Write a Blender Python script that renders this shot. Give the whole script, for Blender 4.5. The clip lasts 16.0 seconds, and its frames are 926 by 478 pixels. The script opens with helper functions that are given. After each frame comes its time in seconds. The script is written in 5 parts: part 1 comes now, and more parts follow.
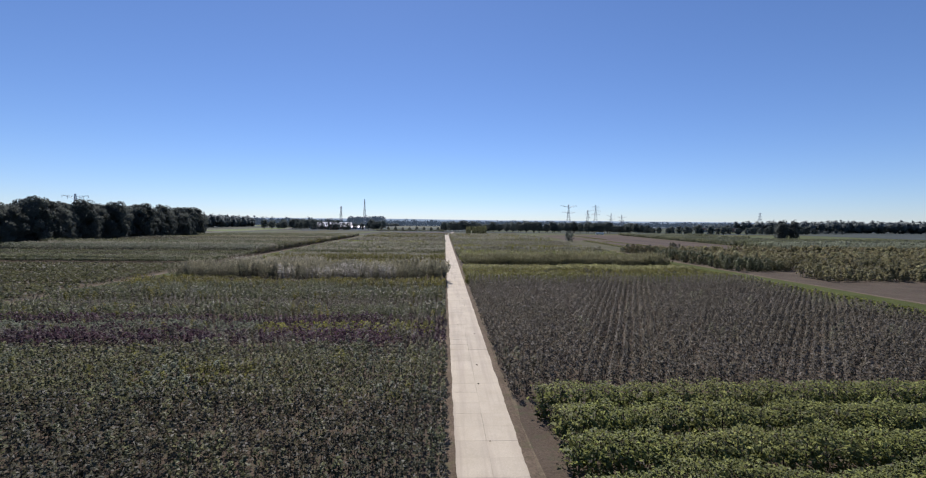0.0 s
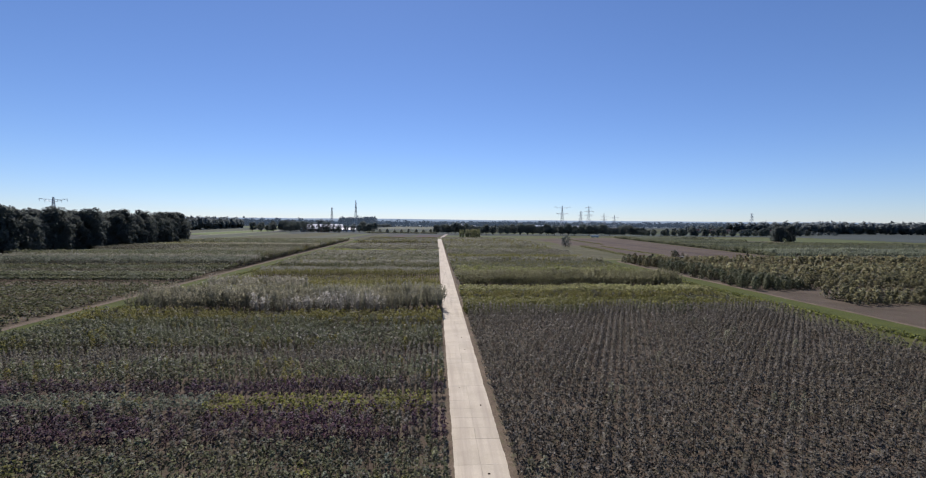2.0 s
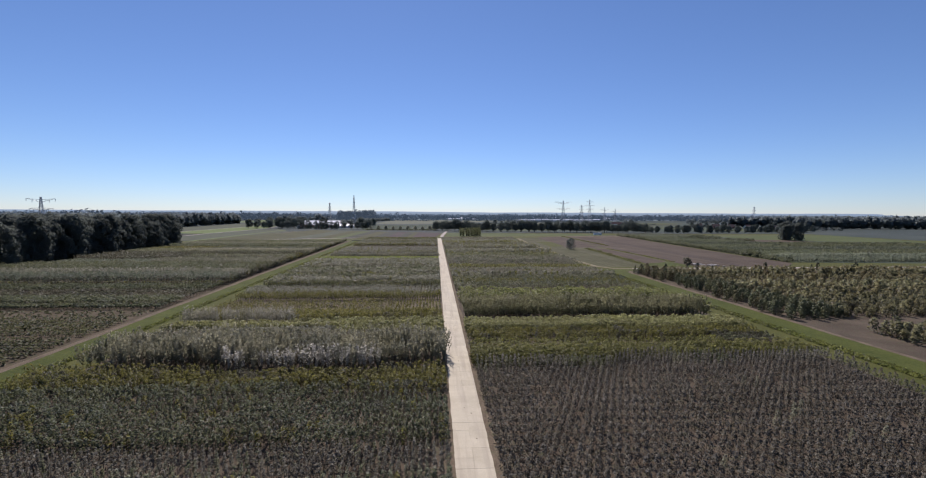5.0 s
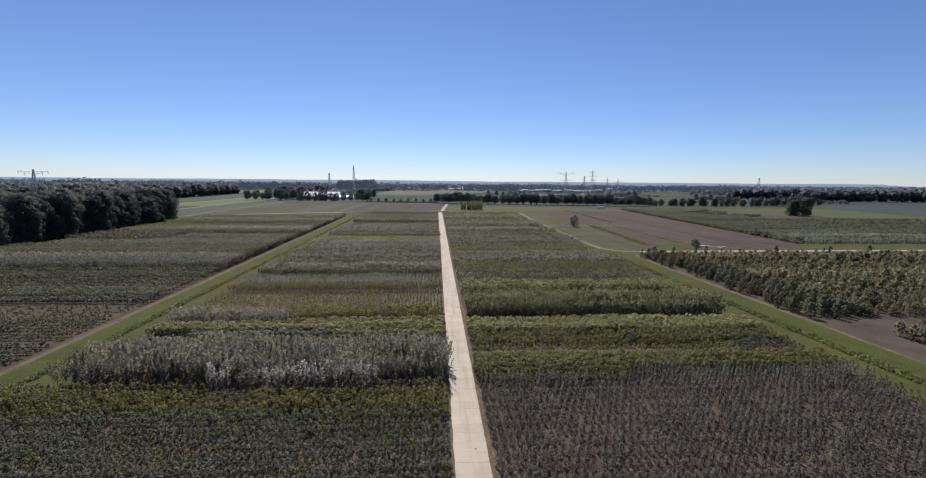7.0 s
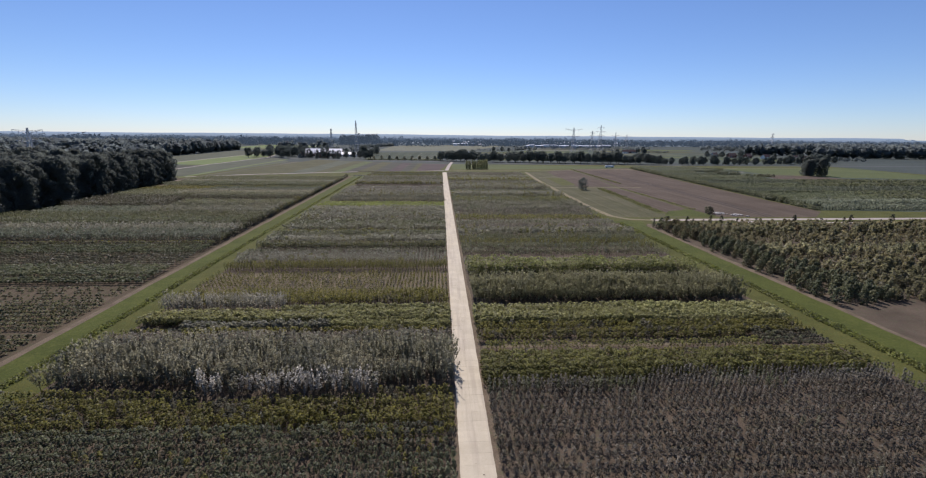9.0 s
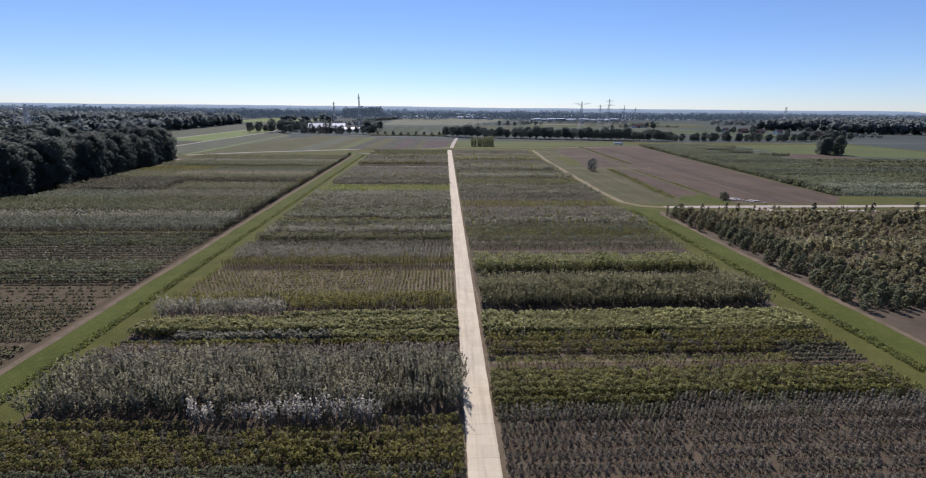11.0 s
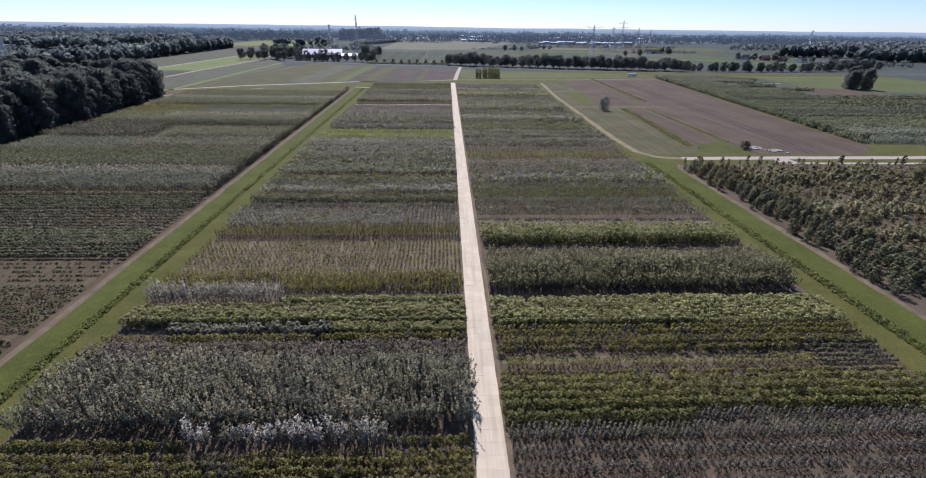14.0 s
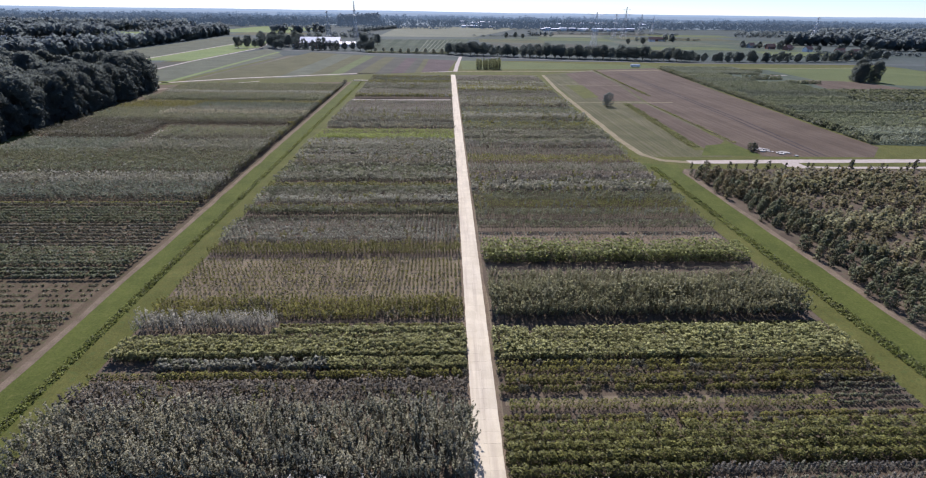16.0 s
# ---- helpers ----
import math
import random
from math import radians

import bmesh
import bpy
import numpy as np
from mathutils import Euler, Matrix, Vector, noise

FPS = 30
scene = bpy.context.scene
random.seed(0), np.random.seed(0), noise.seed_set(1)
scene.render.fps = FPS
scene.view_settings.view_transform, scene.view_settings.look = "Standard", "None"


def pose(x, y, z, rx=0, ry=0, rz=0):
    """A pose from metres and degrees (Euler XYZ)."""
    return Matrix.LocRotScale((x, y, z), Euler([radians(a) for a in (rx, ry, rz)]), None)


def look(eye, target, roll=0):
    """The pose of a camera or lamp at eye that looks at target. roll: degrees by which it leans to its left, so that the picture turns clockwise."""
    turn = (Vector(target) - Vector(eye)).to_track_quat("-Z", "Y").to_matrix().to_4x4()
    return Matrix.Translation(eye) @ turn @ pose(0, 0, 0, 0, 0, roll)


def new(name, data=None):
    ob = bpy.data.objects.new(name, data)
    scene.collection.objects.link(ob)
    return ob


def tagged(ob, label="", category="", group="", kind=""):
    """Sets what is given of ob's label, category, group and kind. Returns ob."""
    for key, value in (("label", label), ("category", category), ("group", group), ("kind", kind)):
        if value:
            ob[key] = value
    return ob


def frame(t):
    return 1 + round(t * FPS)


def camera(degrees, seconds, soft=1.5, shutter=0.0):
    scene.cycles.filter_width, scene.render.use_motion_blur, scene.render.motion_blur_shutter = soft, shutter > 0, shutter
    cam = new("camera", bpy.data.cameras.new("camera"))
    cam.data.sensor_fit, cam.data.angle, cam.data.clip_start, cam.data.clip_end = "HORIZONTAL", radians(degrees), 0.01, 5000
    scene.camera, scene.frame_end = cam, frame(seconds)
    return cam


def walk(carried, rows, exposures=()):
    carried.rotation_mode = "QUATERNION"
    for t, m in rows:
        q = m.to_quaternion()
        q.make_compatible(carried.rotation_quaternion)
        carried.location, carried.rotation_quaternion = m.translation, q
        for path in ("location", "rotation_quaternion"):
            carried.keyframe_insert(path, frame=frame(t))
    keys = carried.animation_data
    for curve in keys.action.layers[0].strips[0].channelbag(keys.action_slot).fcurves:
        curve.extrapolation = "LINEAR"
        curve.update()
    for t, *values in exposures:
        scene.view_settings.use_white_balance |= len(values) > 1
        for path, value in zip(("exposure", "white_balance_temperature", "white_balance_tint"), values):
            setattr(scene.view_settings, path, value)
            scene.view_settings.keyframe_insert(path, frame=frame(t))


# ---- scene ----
cam = camera(91.26, 16.0, soft=1.1)
PATH = [
    (0.0, -2.690, 2.830, 13.400, -2.400, -2.000, 0.550),
    (0.5, -2.936, 5.665, 14.504, -2.396, -2.028, 0.539),
    (1.0, -3.192, 8.410, 15.590, -2.385, -2.061, 0.528),
    (1.5, -3.179, 11.045, 16.625, -2.964, -2.057, 0.499),
    (2.0, -3.337, 13.717, 17.752, -3.378, -2.066, 0.460),
    (2.5, -3.632, 16.188, 19.027, -3.409, -2.015, 0.422),
    (3.0, -3.838, 18.441, 20.351, -3.427, -1.991, 0.375),
    (3.5, -3.895, 20.699, 21.483, -3.382, -1.963, 0.320),
    (4.0, -4.019, 22.774, 22.763, -3.426, -2.289, 0.255),
    (4.2, -4.058, 23.589, 23.271, -3.442, -2.577, 0.229),
    (6.3, -3.859, 30.783, 28.872, -3.606, -4.262, 0.491),
    (6.5, -3.904, 31.557, 29.428, -3.556, -4.811, 0.492),
    (7.0, -4.009, 33.488, 30.783, -3.418, -7.071, 0.496),
    (7.5, -4.027, 35.327, 31.996, -3.326, -9.156, 0.514),
    (8.0, -4.047, 37.140, 33.122, -3.217, -10.682, 0.515),
    (8.5, -4.051, 38.974, 34.297, -2.967, -11.849, 0.501),
    (9.0, -4.007, 40.828, 35.536, -2.897, -12.749, 0.488),
    (9.2, -3.996, 41.564, 36.025, -2.866, -13.107, 0.484),
    (11.3, -4.615, 48.707, 40.627, -2.310, -16.960, 0.582),
    (11.5, -4.665, 49.362, 41.125, -2.274, -17.666, 0.588),
    (12.0, -4.808, 50.984, 42.352, -2.119, -19.848, 0.609),
    (12.5, -4.941, 52.529, 43.534, -2.041, -21.703, 0.632),
    (13.0, -5.078, 54.133, 44.673, -2.108, -23.161, 0.657),
    (13.5, -5.153, 55.846, 45.838, -2.190, -24.202, 0.691),
    (14.0, -5.203, 57.562, 47.086, -2.122, -25.031, 0.729),
    (14.5, -5.268, 59.263, 48.416, -2.110, -25.637, 0.771),
    (15.0, -5.334, 60.841, 49.702, -2.142, -26.101, 0.798),
    (15.5, -5.359, 62.481, 50.962, -2.160, -26.387, 0.803),
    (16.0, -5.288, 64.011, 52.060, -2.164, -26.662, 0.802),
]


def aim(x, y, z, yaw, pitch, roll):
    return pose(x, y, z, 90 + pitch, 0, yaw) @ pose(0, 0, 0, 0, 0, roll)


walk(cam, [(t, aim(*row)) for t, *row in PATH], exposures=((0.0, -0.05, 6220, 20), (6.0, -0.07, 6360, 21), (9.0, -0.03, 6350, 21), (11.3, 0.08, 6240, 22), (12.5, 0.15, 6130, 24), (14.0, 0.28, 6050, 23), (16.0, 0.45, 6020, 22)))

# ---- daylight: clear sky, sun ahead and a little to the left ----
SUN_UP, SUN_AZ = 46.0, -8.0
world = bpy.data.worlds.new("clear_sky")
scene.world = world
world.use_nodes = True
wt = world.node_tree
sky = wt.nodes.new("ShaderNodeTexSky")
sky.sky_type, sky.sun_disc = "NISHITA", False
sky.sun_elevation, sky.sun_rotation = radians(SUN_UP), radians(SUN_AZ)
sky.air_density, sky.dust_density, sky.ozone_density = 0.85, 0.05, 8.0
wt.nodes["Background"].inputs[1].default_value = 0.105
wt.links.new(sky.outputs[0], wt.nodes["Background"].inputs[0])
sun_data = bpy.data.lights.new("sun", "SUN")
sun_data.energy, sun_data.angle, sun_data.color = 4.9, radians(0.53), (1.0, 0.945, 0.865)
sun = new("sun", sun_data)
sa, se = radians(SUN_AZ), radians(SUN_UP)
sun.matrix_world = look((math.sin(sa) * math.cos(se) * 300, math.cos(sa) * math.cos(se) * 300, math.sin(se) * 300), (0, 0, 0))

# ---- materials ----


def shader(name):
    m = bpy.data.materials.new(name)
    m.use_nodes = True
    return m, m.node_tree, m.node_tree.nodes["Principled BSDF"]


def wired(nt, kind, **values):
    n = nt.nodes.new(kind)
    for k, v in values.items():
        n.inputs[k.replace("_", " ")].default_value = v
    return n


def noise_tex(nt, scale, detail=4.0, rough=0.6, stretch=None, turn=0.0):
    n = wired(nt, "ShaderNodeTexNoise", Scale=scale, Detail=detail, Roughness=rough)
    geo = nt.nodes.new("ShaderNodeNewGeometry")
    if stretch:
        mp = nt.nodes.new("ShaderNodeMapping")
        mp.inputs["Scale"].default_value = stretch
        mp.inputs["Rotation"].default_value = (0, 0, radians(turn))
        nt.links.new(geo.outputs["Position"], mp.inputs[0])
        nt.links.new(mp.outputs[0], n.inputs["Vector"])
    else:
        nt.links.new(geo.outputs["Position"], n.inputs["Vector"])
    return n


def ramp(nt, source, stops):
    r = nt.nodes.new("ShaderNodeValToRGB")
    while len(r.color_ramp.elements) < len(stops):
        r.color_ramp.elements.new(0.5)
    for e, (p, c) in zip(r.color_ramp.elements, stops):
        e.position, e.color = p, (*c, 1) if len(c) == 3 else (c[0], c[0], c[0], 1)
    nt.links.new(source, r.inputs[0])
    return r


def mixed(nt, kind, fac, a, b):
    m = nt.nodes.new("ShaderNodeMix")
    m.data_type, m.blend_type = "RGBA", kind
    if isinstance(fac, float):
        m.inputs[0].default_value = fac
    else:
        nt.links.new(fac, m.inputs[0])
    for s, v in ((6, a), (7, b)):
        if isinstance(v, tuple):
            m.inputs[s].default_value = (*v, 1)
        else:
            nt.links.new(v, m.inputs[s])
    return m.outputs[2]


def bumped(nt, bsdf, height, strength, distance):
    b = nt.nodes.new("ShaderNodeBump")
    b.inputs["Strength"].default_value, b.inputs["Distance"].default_value = strength, distance
    nt.links.new(height, b.inputs["Height"])
    nt.links.new(b.outputs[0], bsdf.inputs["Normal"])


def leaf_mat(name, col, second=None, rough=0.55, through_light=0.46, spread=0.6, patch=0.09, tuft=0.3):
    """Foliage: each leaf its own shade, slow drifts between two tones, light shining through. Shaded by the rounding of the plant that the leaf sits on."""
    m, nt, bsdf = shader(name)
    geo = nt.nodes.new("ShaderNodeNewGeometry")
    info = nt.nodes.new("ShaderNodeObjectInfo")
    drift = noise_tex(nt, patch, 3.0)
    tone = ramp(nt, drift.outputs[0], ((0.38, (0,)), (0.62, (1,))))
    second = second or tuple(c * k for c, k in zip(col, (0.7, 0.75, 0.8)))
    base = mixed(nt, "MIX", tone.outputs[0], col, second)
    clump = noise_tex(nt, 0.85, 3.0, 0.6)
    own_clump = ramp(nt, clump.outputs[0], ((0.34, (1 - tuft,)), (0.66, (1 + tuft,))))
    base = mixed(nt, "MULTIPLY", 1.0, base, own_clump.outputs[0])
    lift = wired(nt, "ShaderNodeMapRange", To_Min=1 - spread * 0.6, To_Max=1 + spread * 0.72)
    nt.links.new(geo.outputs["Random Per Island"], lift.inputs[0])
    own = wired(nt, "ShaderNodeMapRange", To_Min=0.85, To_Max=1.15)
    nt.links.new(info.outputs["Random"], own.inputs[0])
    mul = nt.nodes.new("ShaderNodeMath")
    mul.operation = "MULTIPLY"
    nt.links.new(lift.outputs[0], mul.inputs[0])
    nt.links.new(own.outputs[0], mul.inputs[1])
    hsv = wired(nt, "ShaderNodeHueSaturation", Saturation=1.12)
    nt.links.new(base, hsv.inputs["Color"])
    nt.links.new(mul.outputs[0], hsv.inputs["Value"])
    nt.links.new(hsv.outputs[0], bsdf.inputs["Base Color"])
    bsdf.inputs["Roughness"].default_value = rough
    bsdf.inputs["Specular IOR Level"].default_value = 0.22
    soft = nt.nodes.new("ShaderNodeAttribute")
    soft.attribute_name = "soft_normal"
    turn = nt.nodes.new("ShaderNodeVectorTransform")
    turn.vector_type, turn.convert_from, turn.convert_to = "NORMAL", "OBJECT", "WORLD"
    nt.links.new(soft.outputs["Vector"], turn.inputs[0])
    back = nt.nodes.new("ShaderNodeVectorMath")
    back.operation = "SCALE"
    back.inputs["Scale"].default_value = -1.0
    nt.links.new(turn.outputs[0], back.inputs[0])
    nt.links.new(turn.outputs[0], bsdf.inputs["Normal"])
    tl = nt.nodes.new("ShaderNodeBsdfTranslucent")
    nt.links.new(back.outputs[0], tl.inputs["Normal"])
    nt.links.new(mixed(nt, "MULTIPLY", 1.0, hsv.outputs[0], (1.06, 1.0, 0.84)), tl.inputs[0])
    mx = nt.nodes.new("ShaderNodeMixShader")
    mx.inputs[0].default_value = through_light
    nt.links.new(bsdf.outputs[0], mx.inputs[1])
    nt.links.new(tl.outputs[0], mx.inputs[2])
    nt.links.new(mx.outputs[0], nt.nodes["Material Output"].inputs[0])
    return m


def earth_mat(name, low, high, grain=6.0, patch=0.12, fleck=None, rows=None, rough=0.95, relief=0.06):
    """Soil, grass and crops seen from above: patches, grain, flecks and, where sown, rows at an angle."""
    m, nt, bsdf = shader(name)
    big = noise_tex(nt, patch, 5.0)
    small = noise_tex(nt, grain, 6.0, 0.7)
    a = ramp(nt, big.outputs[0], ((0.33, low), (0.67, high)))
    g = ramp(nt, small.outputs[0], ((0.3, (0.62,)), (0.7, (1.3,))))
    col = mixed(nt, "MULTIPLY", 1.0, a.outputs[0], g.outputs[0])
    if fleck:
        mid = noise_tex(nt, 0.9, 5.0, 0.7)
        k = ramp(nt, mid.outputs[0], ((0.52, (0,)), (0.68, (1,))))
        col = mixed(nt, "MIX", k.outputs[0], col, fleck)
    if rows:
        step, turn, dark = rows
        st = noise_tex(nt, 1.0 / step, 2.0, 0.5, (1.0, 0.012, 0.0), turn)
        k = ramp(nt, st.outputs[0], ((0.4, dark), (0.6, (1.0, 1.0, 1.0))))
        col = mixed(nt, "MULTIPLY", 0.8, col, k.outputs[0])
    nt.links.new(col, bsdf.inputs["Base Color"])
    bsdf.inputs["Roughness"].default_value = rough
    bsdf.inputs["Specular IOR Level"].default_value = 0.15
    bumped(nt, bsdf, small.outputs[0], 0.8, relief)
    return m


def plain_mat(name, col, rough=0.6, metal=0.0, grain=3.0, wear=0.25):
    m, nt, bsdf = shader(name)
    n = noise_tex(nt, grain, 5.0, 0.65)
    g = ramp(nt, n.outputs[0], ((0.3, (1 - wear,)), (0.7, (1 + wear * 0.5,))))
    nt.links.new(mixed(nt, "MULTIPLY", 1.0, col, g.outputs[0]), bsdf.inputs["Base Color"])
    bsdf.inputs["Roughness"].default_value, bsdf.inputs["Metallic"].default_value = rough, metal
    bumped(nt, bsdf, n.outputs[0], 0.3, 0.01)
    return m


def concrete_mat():
    m, nt, bsdf = shader("worn_concrete")
    info = nt.nodes.new("ShaderNodeObjectInfo")
    own = wired(nt, "ShaderNodeMapRange", To_Min=0.95, To_Max=1.04)
    nt.links.new(info.outputs["Random"], own.inputs[0])
    big, small = noise_tex(nt, 0.35, 5.0, 0.65), noise_tex(nt, 14.0, 5.0, 0.7)
    dust = noise_tex(nt, 1.1, 3.0, 0.6, (1.0, 0.05, 1.0))
    a = ramp(nt, big.outputs[0], ((0.3, (0.465, 0.41, 0.29)), (0.7, (0.565, 0.505, 0.37))))
    g = ramp(nt, small.outputs[0], ((0.3, (0.86,)), (0.7, (1.08,))))
    d = ramp(nt, dust.outputs[0], ((0.47, (0,)), (0.7, (0.8,))))
    col = mixed(nt, "MULTIPLY", 1.0, a.outputs[0], g.outputs[0])
    col = mixed(nt, "MIX", d.outputs[0], col, (0.37, 0.315, 0.235))
    hsv = wired(nt, "ShaderNodeHueSaturation")
    nt.links.new(col, hsv.inputs["Color"])
    nt.links.new(own.outputs[0], hsv.inputs["Value"])
    nt.links.new(hsv.outputs[0], bsdf.inputs["Base Color"])
    bsdf.inputs["Roughness"].default_value = 0.85
    bumped(nt, bsdf, small.outputs[0], 0.4, 0.01)
    return m


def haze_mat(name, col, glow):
    """Backdrop for the last woods under the horizon: kilometres of haze put in as glow."""
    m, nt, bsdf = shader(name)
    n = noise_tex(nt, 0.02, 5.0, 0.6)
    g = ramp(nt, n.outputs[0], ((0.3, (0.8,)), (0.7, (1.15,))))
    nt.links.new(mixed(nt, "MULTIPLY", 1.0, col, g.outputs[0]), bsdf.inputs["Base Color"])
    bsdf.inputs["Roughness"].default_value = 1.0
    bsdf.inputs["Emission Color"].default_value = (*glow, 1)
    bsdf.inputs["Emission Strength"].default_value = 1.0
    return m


CONCRETE = concrete_mat()
SOIL = earth_mat("nursery_soil", (0.072, 0.055, 0.038), (0.122, 0.095, 0.066), 5.0, 0.1, (0.08, 0.082, 0.046))
DRYSOIL = earth_mat("dry_soil", (0.128, 0.104, 0.066), (0.188, 0.152, 0.1), 4.0, 0.1, (0.11, 0.108, 0.06))
WEEDY = earth_mat("weedy_soil", (0.084, 0.065, 0.04), (0.132, 0.101, 0.065), 4.0, 0.05, (0.075, 0.08, 0.035), (1.7, 91.0, (0.72, 0.7, 0.66)))
SAND = earth_mat("sandy_verge", (0.115, 0.088, 0.058), (0.18, 0.14, 0.096), 5.0, 0.3, (0.12, 0.11, 0.06))
GRASS = earth_mat("mown_grass", (0.052, 0.066, 0.012), (0.08, 0.094, 0.019), 3.0, 0.12, (0.09, 0.098, 0.024))
VERGE = earth_mat("rough_grass", (0.066, 0.071, 0.016), (0.102, 0.102, 0.027), 3.0, 0.15, (0.064, 0.084, 0.022))
MEADOW = earth_mat("meadow", (0.075, 0.094, 0.032), (0.105, 0.124, 0.045), 1.2, 0.02, (0.11, 0.125, 0.045))
# the next two lean blue-grey: haze over far land put into the colour
FARMEADOW = earth_mat("hazed_meadow", (0.054, 0.072, 0.05), (0.088, 0.102, 0.07), 0.8, 0.02, (0.07, 0.092, 0.055), (9.0, 75.0, (0.78, 0.84, 0.78)))
FARLAND = earth_mat("hazed_farmland", (0.042, 0.056, 0.05), (0.078, 0.092, 0.076), 0.4, 0.006, (0.05, 0.066, 0.056))
PLOUGH = earth_mat("ploughed_soil", (0.088, 0.066, 0.046), (0.125, 0.096, 0.068), 2.0, 0.04, (0.11, 0.09, 0.058), (1.6, 2.0, (0.72, 0.7, 0.68)))
PALEFIELD = earth_mat("pale_field", (0.125, 0.135, 0.09), (0.155, 0.16, 0.108), 0.8, 0.015, (0.14, 0.15, 0.1))
WHEEL = earth_mat("pressed_soil", (0.042, 0.034, 0.03), (0.065, 0.052, 0.045), 3.0, 0.1)
STUBBLE = earth_mat("weedy_stubble", (0.085, 0.08, 0.042), (0.13, 0.115, 0.066), 2.0, 0.06, (0.075, 0.09, 0.036), (1.5, 1.0, (0.66, 0.74, 0.5)))
TRACK = earth_mat("dirt_track", (0.175, 0.15, 0.085), (0.255, 0.215, 0.135), 2.5, 0.2, (0.17, 0.165, 0.08))
PALEROAD = plain_mat("pale_road", (0.36, 0.31, 0.255), 0.9, 0, 0.6)
ASPHALT = plain_mat("asphalt", (0.07, 0.07, 0.072), 0.85, 0, 0.8)
STRIPES = earth_mat("striped_crops", (0.10, 0.10, 0.055), (0.14, 0.115, 0.085), 1.2, 0.03, (0.09, 0.105, 0.04), (7.0, -13.0, (0.6, 0.62, 0.6)))
ROWCROP = earth_mat("orchard_rows", (0.042, 0.056, 0.034), (0.07, 0.085, 0.046), 0.8, 0.02, None, (5.0, 0.0, (0.5, 0.62, 0.5)))
CROP_OLIVE = earth_mat("olive_crop", (0.072, 0.072, 0.03), (0.1, 0.096, 0.044), 1.5, 0.05, (0.075, 0.08, 0.04))
CROP_GREY = earth_mat("grey_crop", (0.075, 0.084, 0.052), (0.105, 0.112, 0.072), 1.5, 0.05)
CROP_GREEN = earth_mat("green_crop", (0.08, 0.1, 0.035), (0.11, 0.13, 0.05), 1.5, 0.05)
CROP_MAUVE = earth_mat("mauve_crop", (0.066, 0.05, 0.044), (0.095, 0.072, 0.062), 1.5, 0.05)
CROP_DARK = earth_mat("dark_crop", (0.055, 0.055, 0.038), (0.08, 0.078, 0.055), 1.5, 0.05)
LIME = earth_mat("bright_pasture", (0.125, 0.165, 0.055), (0.155, 0.195, 0.07), 1.0, 0.03)
BARK = plain_mat("bark", (0.11, 0.085, 0.065), 0.9, 0, 8.0, 0.4)
WHITE_ROOF = plain_mat("white_roof_sheet", (0.8, 0.8, 0.8), 0.35, 0, 0.3, 0.08)
WHITE_WALL = plain_mat("white_wall", (0.72, 0.72, 0.70), 0.7, 0, 0.5, 0.12)
GREY_WALL = plain_mat("grey_wall", (0.3, 0.31, 0.33), 0.7, 0, 0.5)
BRICK = plain_mat("brick_wall", (0.24, 0.12, 0.085), 0.85, 0, 3.0, 0.35)
TILE = plain_mat("roof_tiles", (0.16, 0.09, 0.07), 0.8, 0, 2.0, 0.4)
DARK_GLASS = plain_mat("window_glass", (0.03, 0.035, 0.04), 0.1, 0, 0.5, 0.1)
STEEL = plain_mat("galvanised_steel", (0.5, 0.51, 0.52), 0.55, 0.6, 2.0)
STONE = plain_mat("pale_stone", (0.36, 0.34, 0.3), 0.85, 0, 2.0, 0.3)
# blue emission grows from one to the next, painting thicker haze
RIDGES = [haze_mat("wood_haze_glow", (0.05, 0.064, 0.06), tuple(g * k for g in (0.105, 0.15, 0.205))) for k in (0.36, 0.52, 0.7, 0.86, 1.05, 1.4, 1.9)]
HAZE_PLAIN = haze_mat("plain_haze_glow", (0.07, 0.088, 0.072), (0.065, 0.092, 0.122))

# ---- builders ----
rng = np.random.default_rng(7)


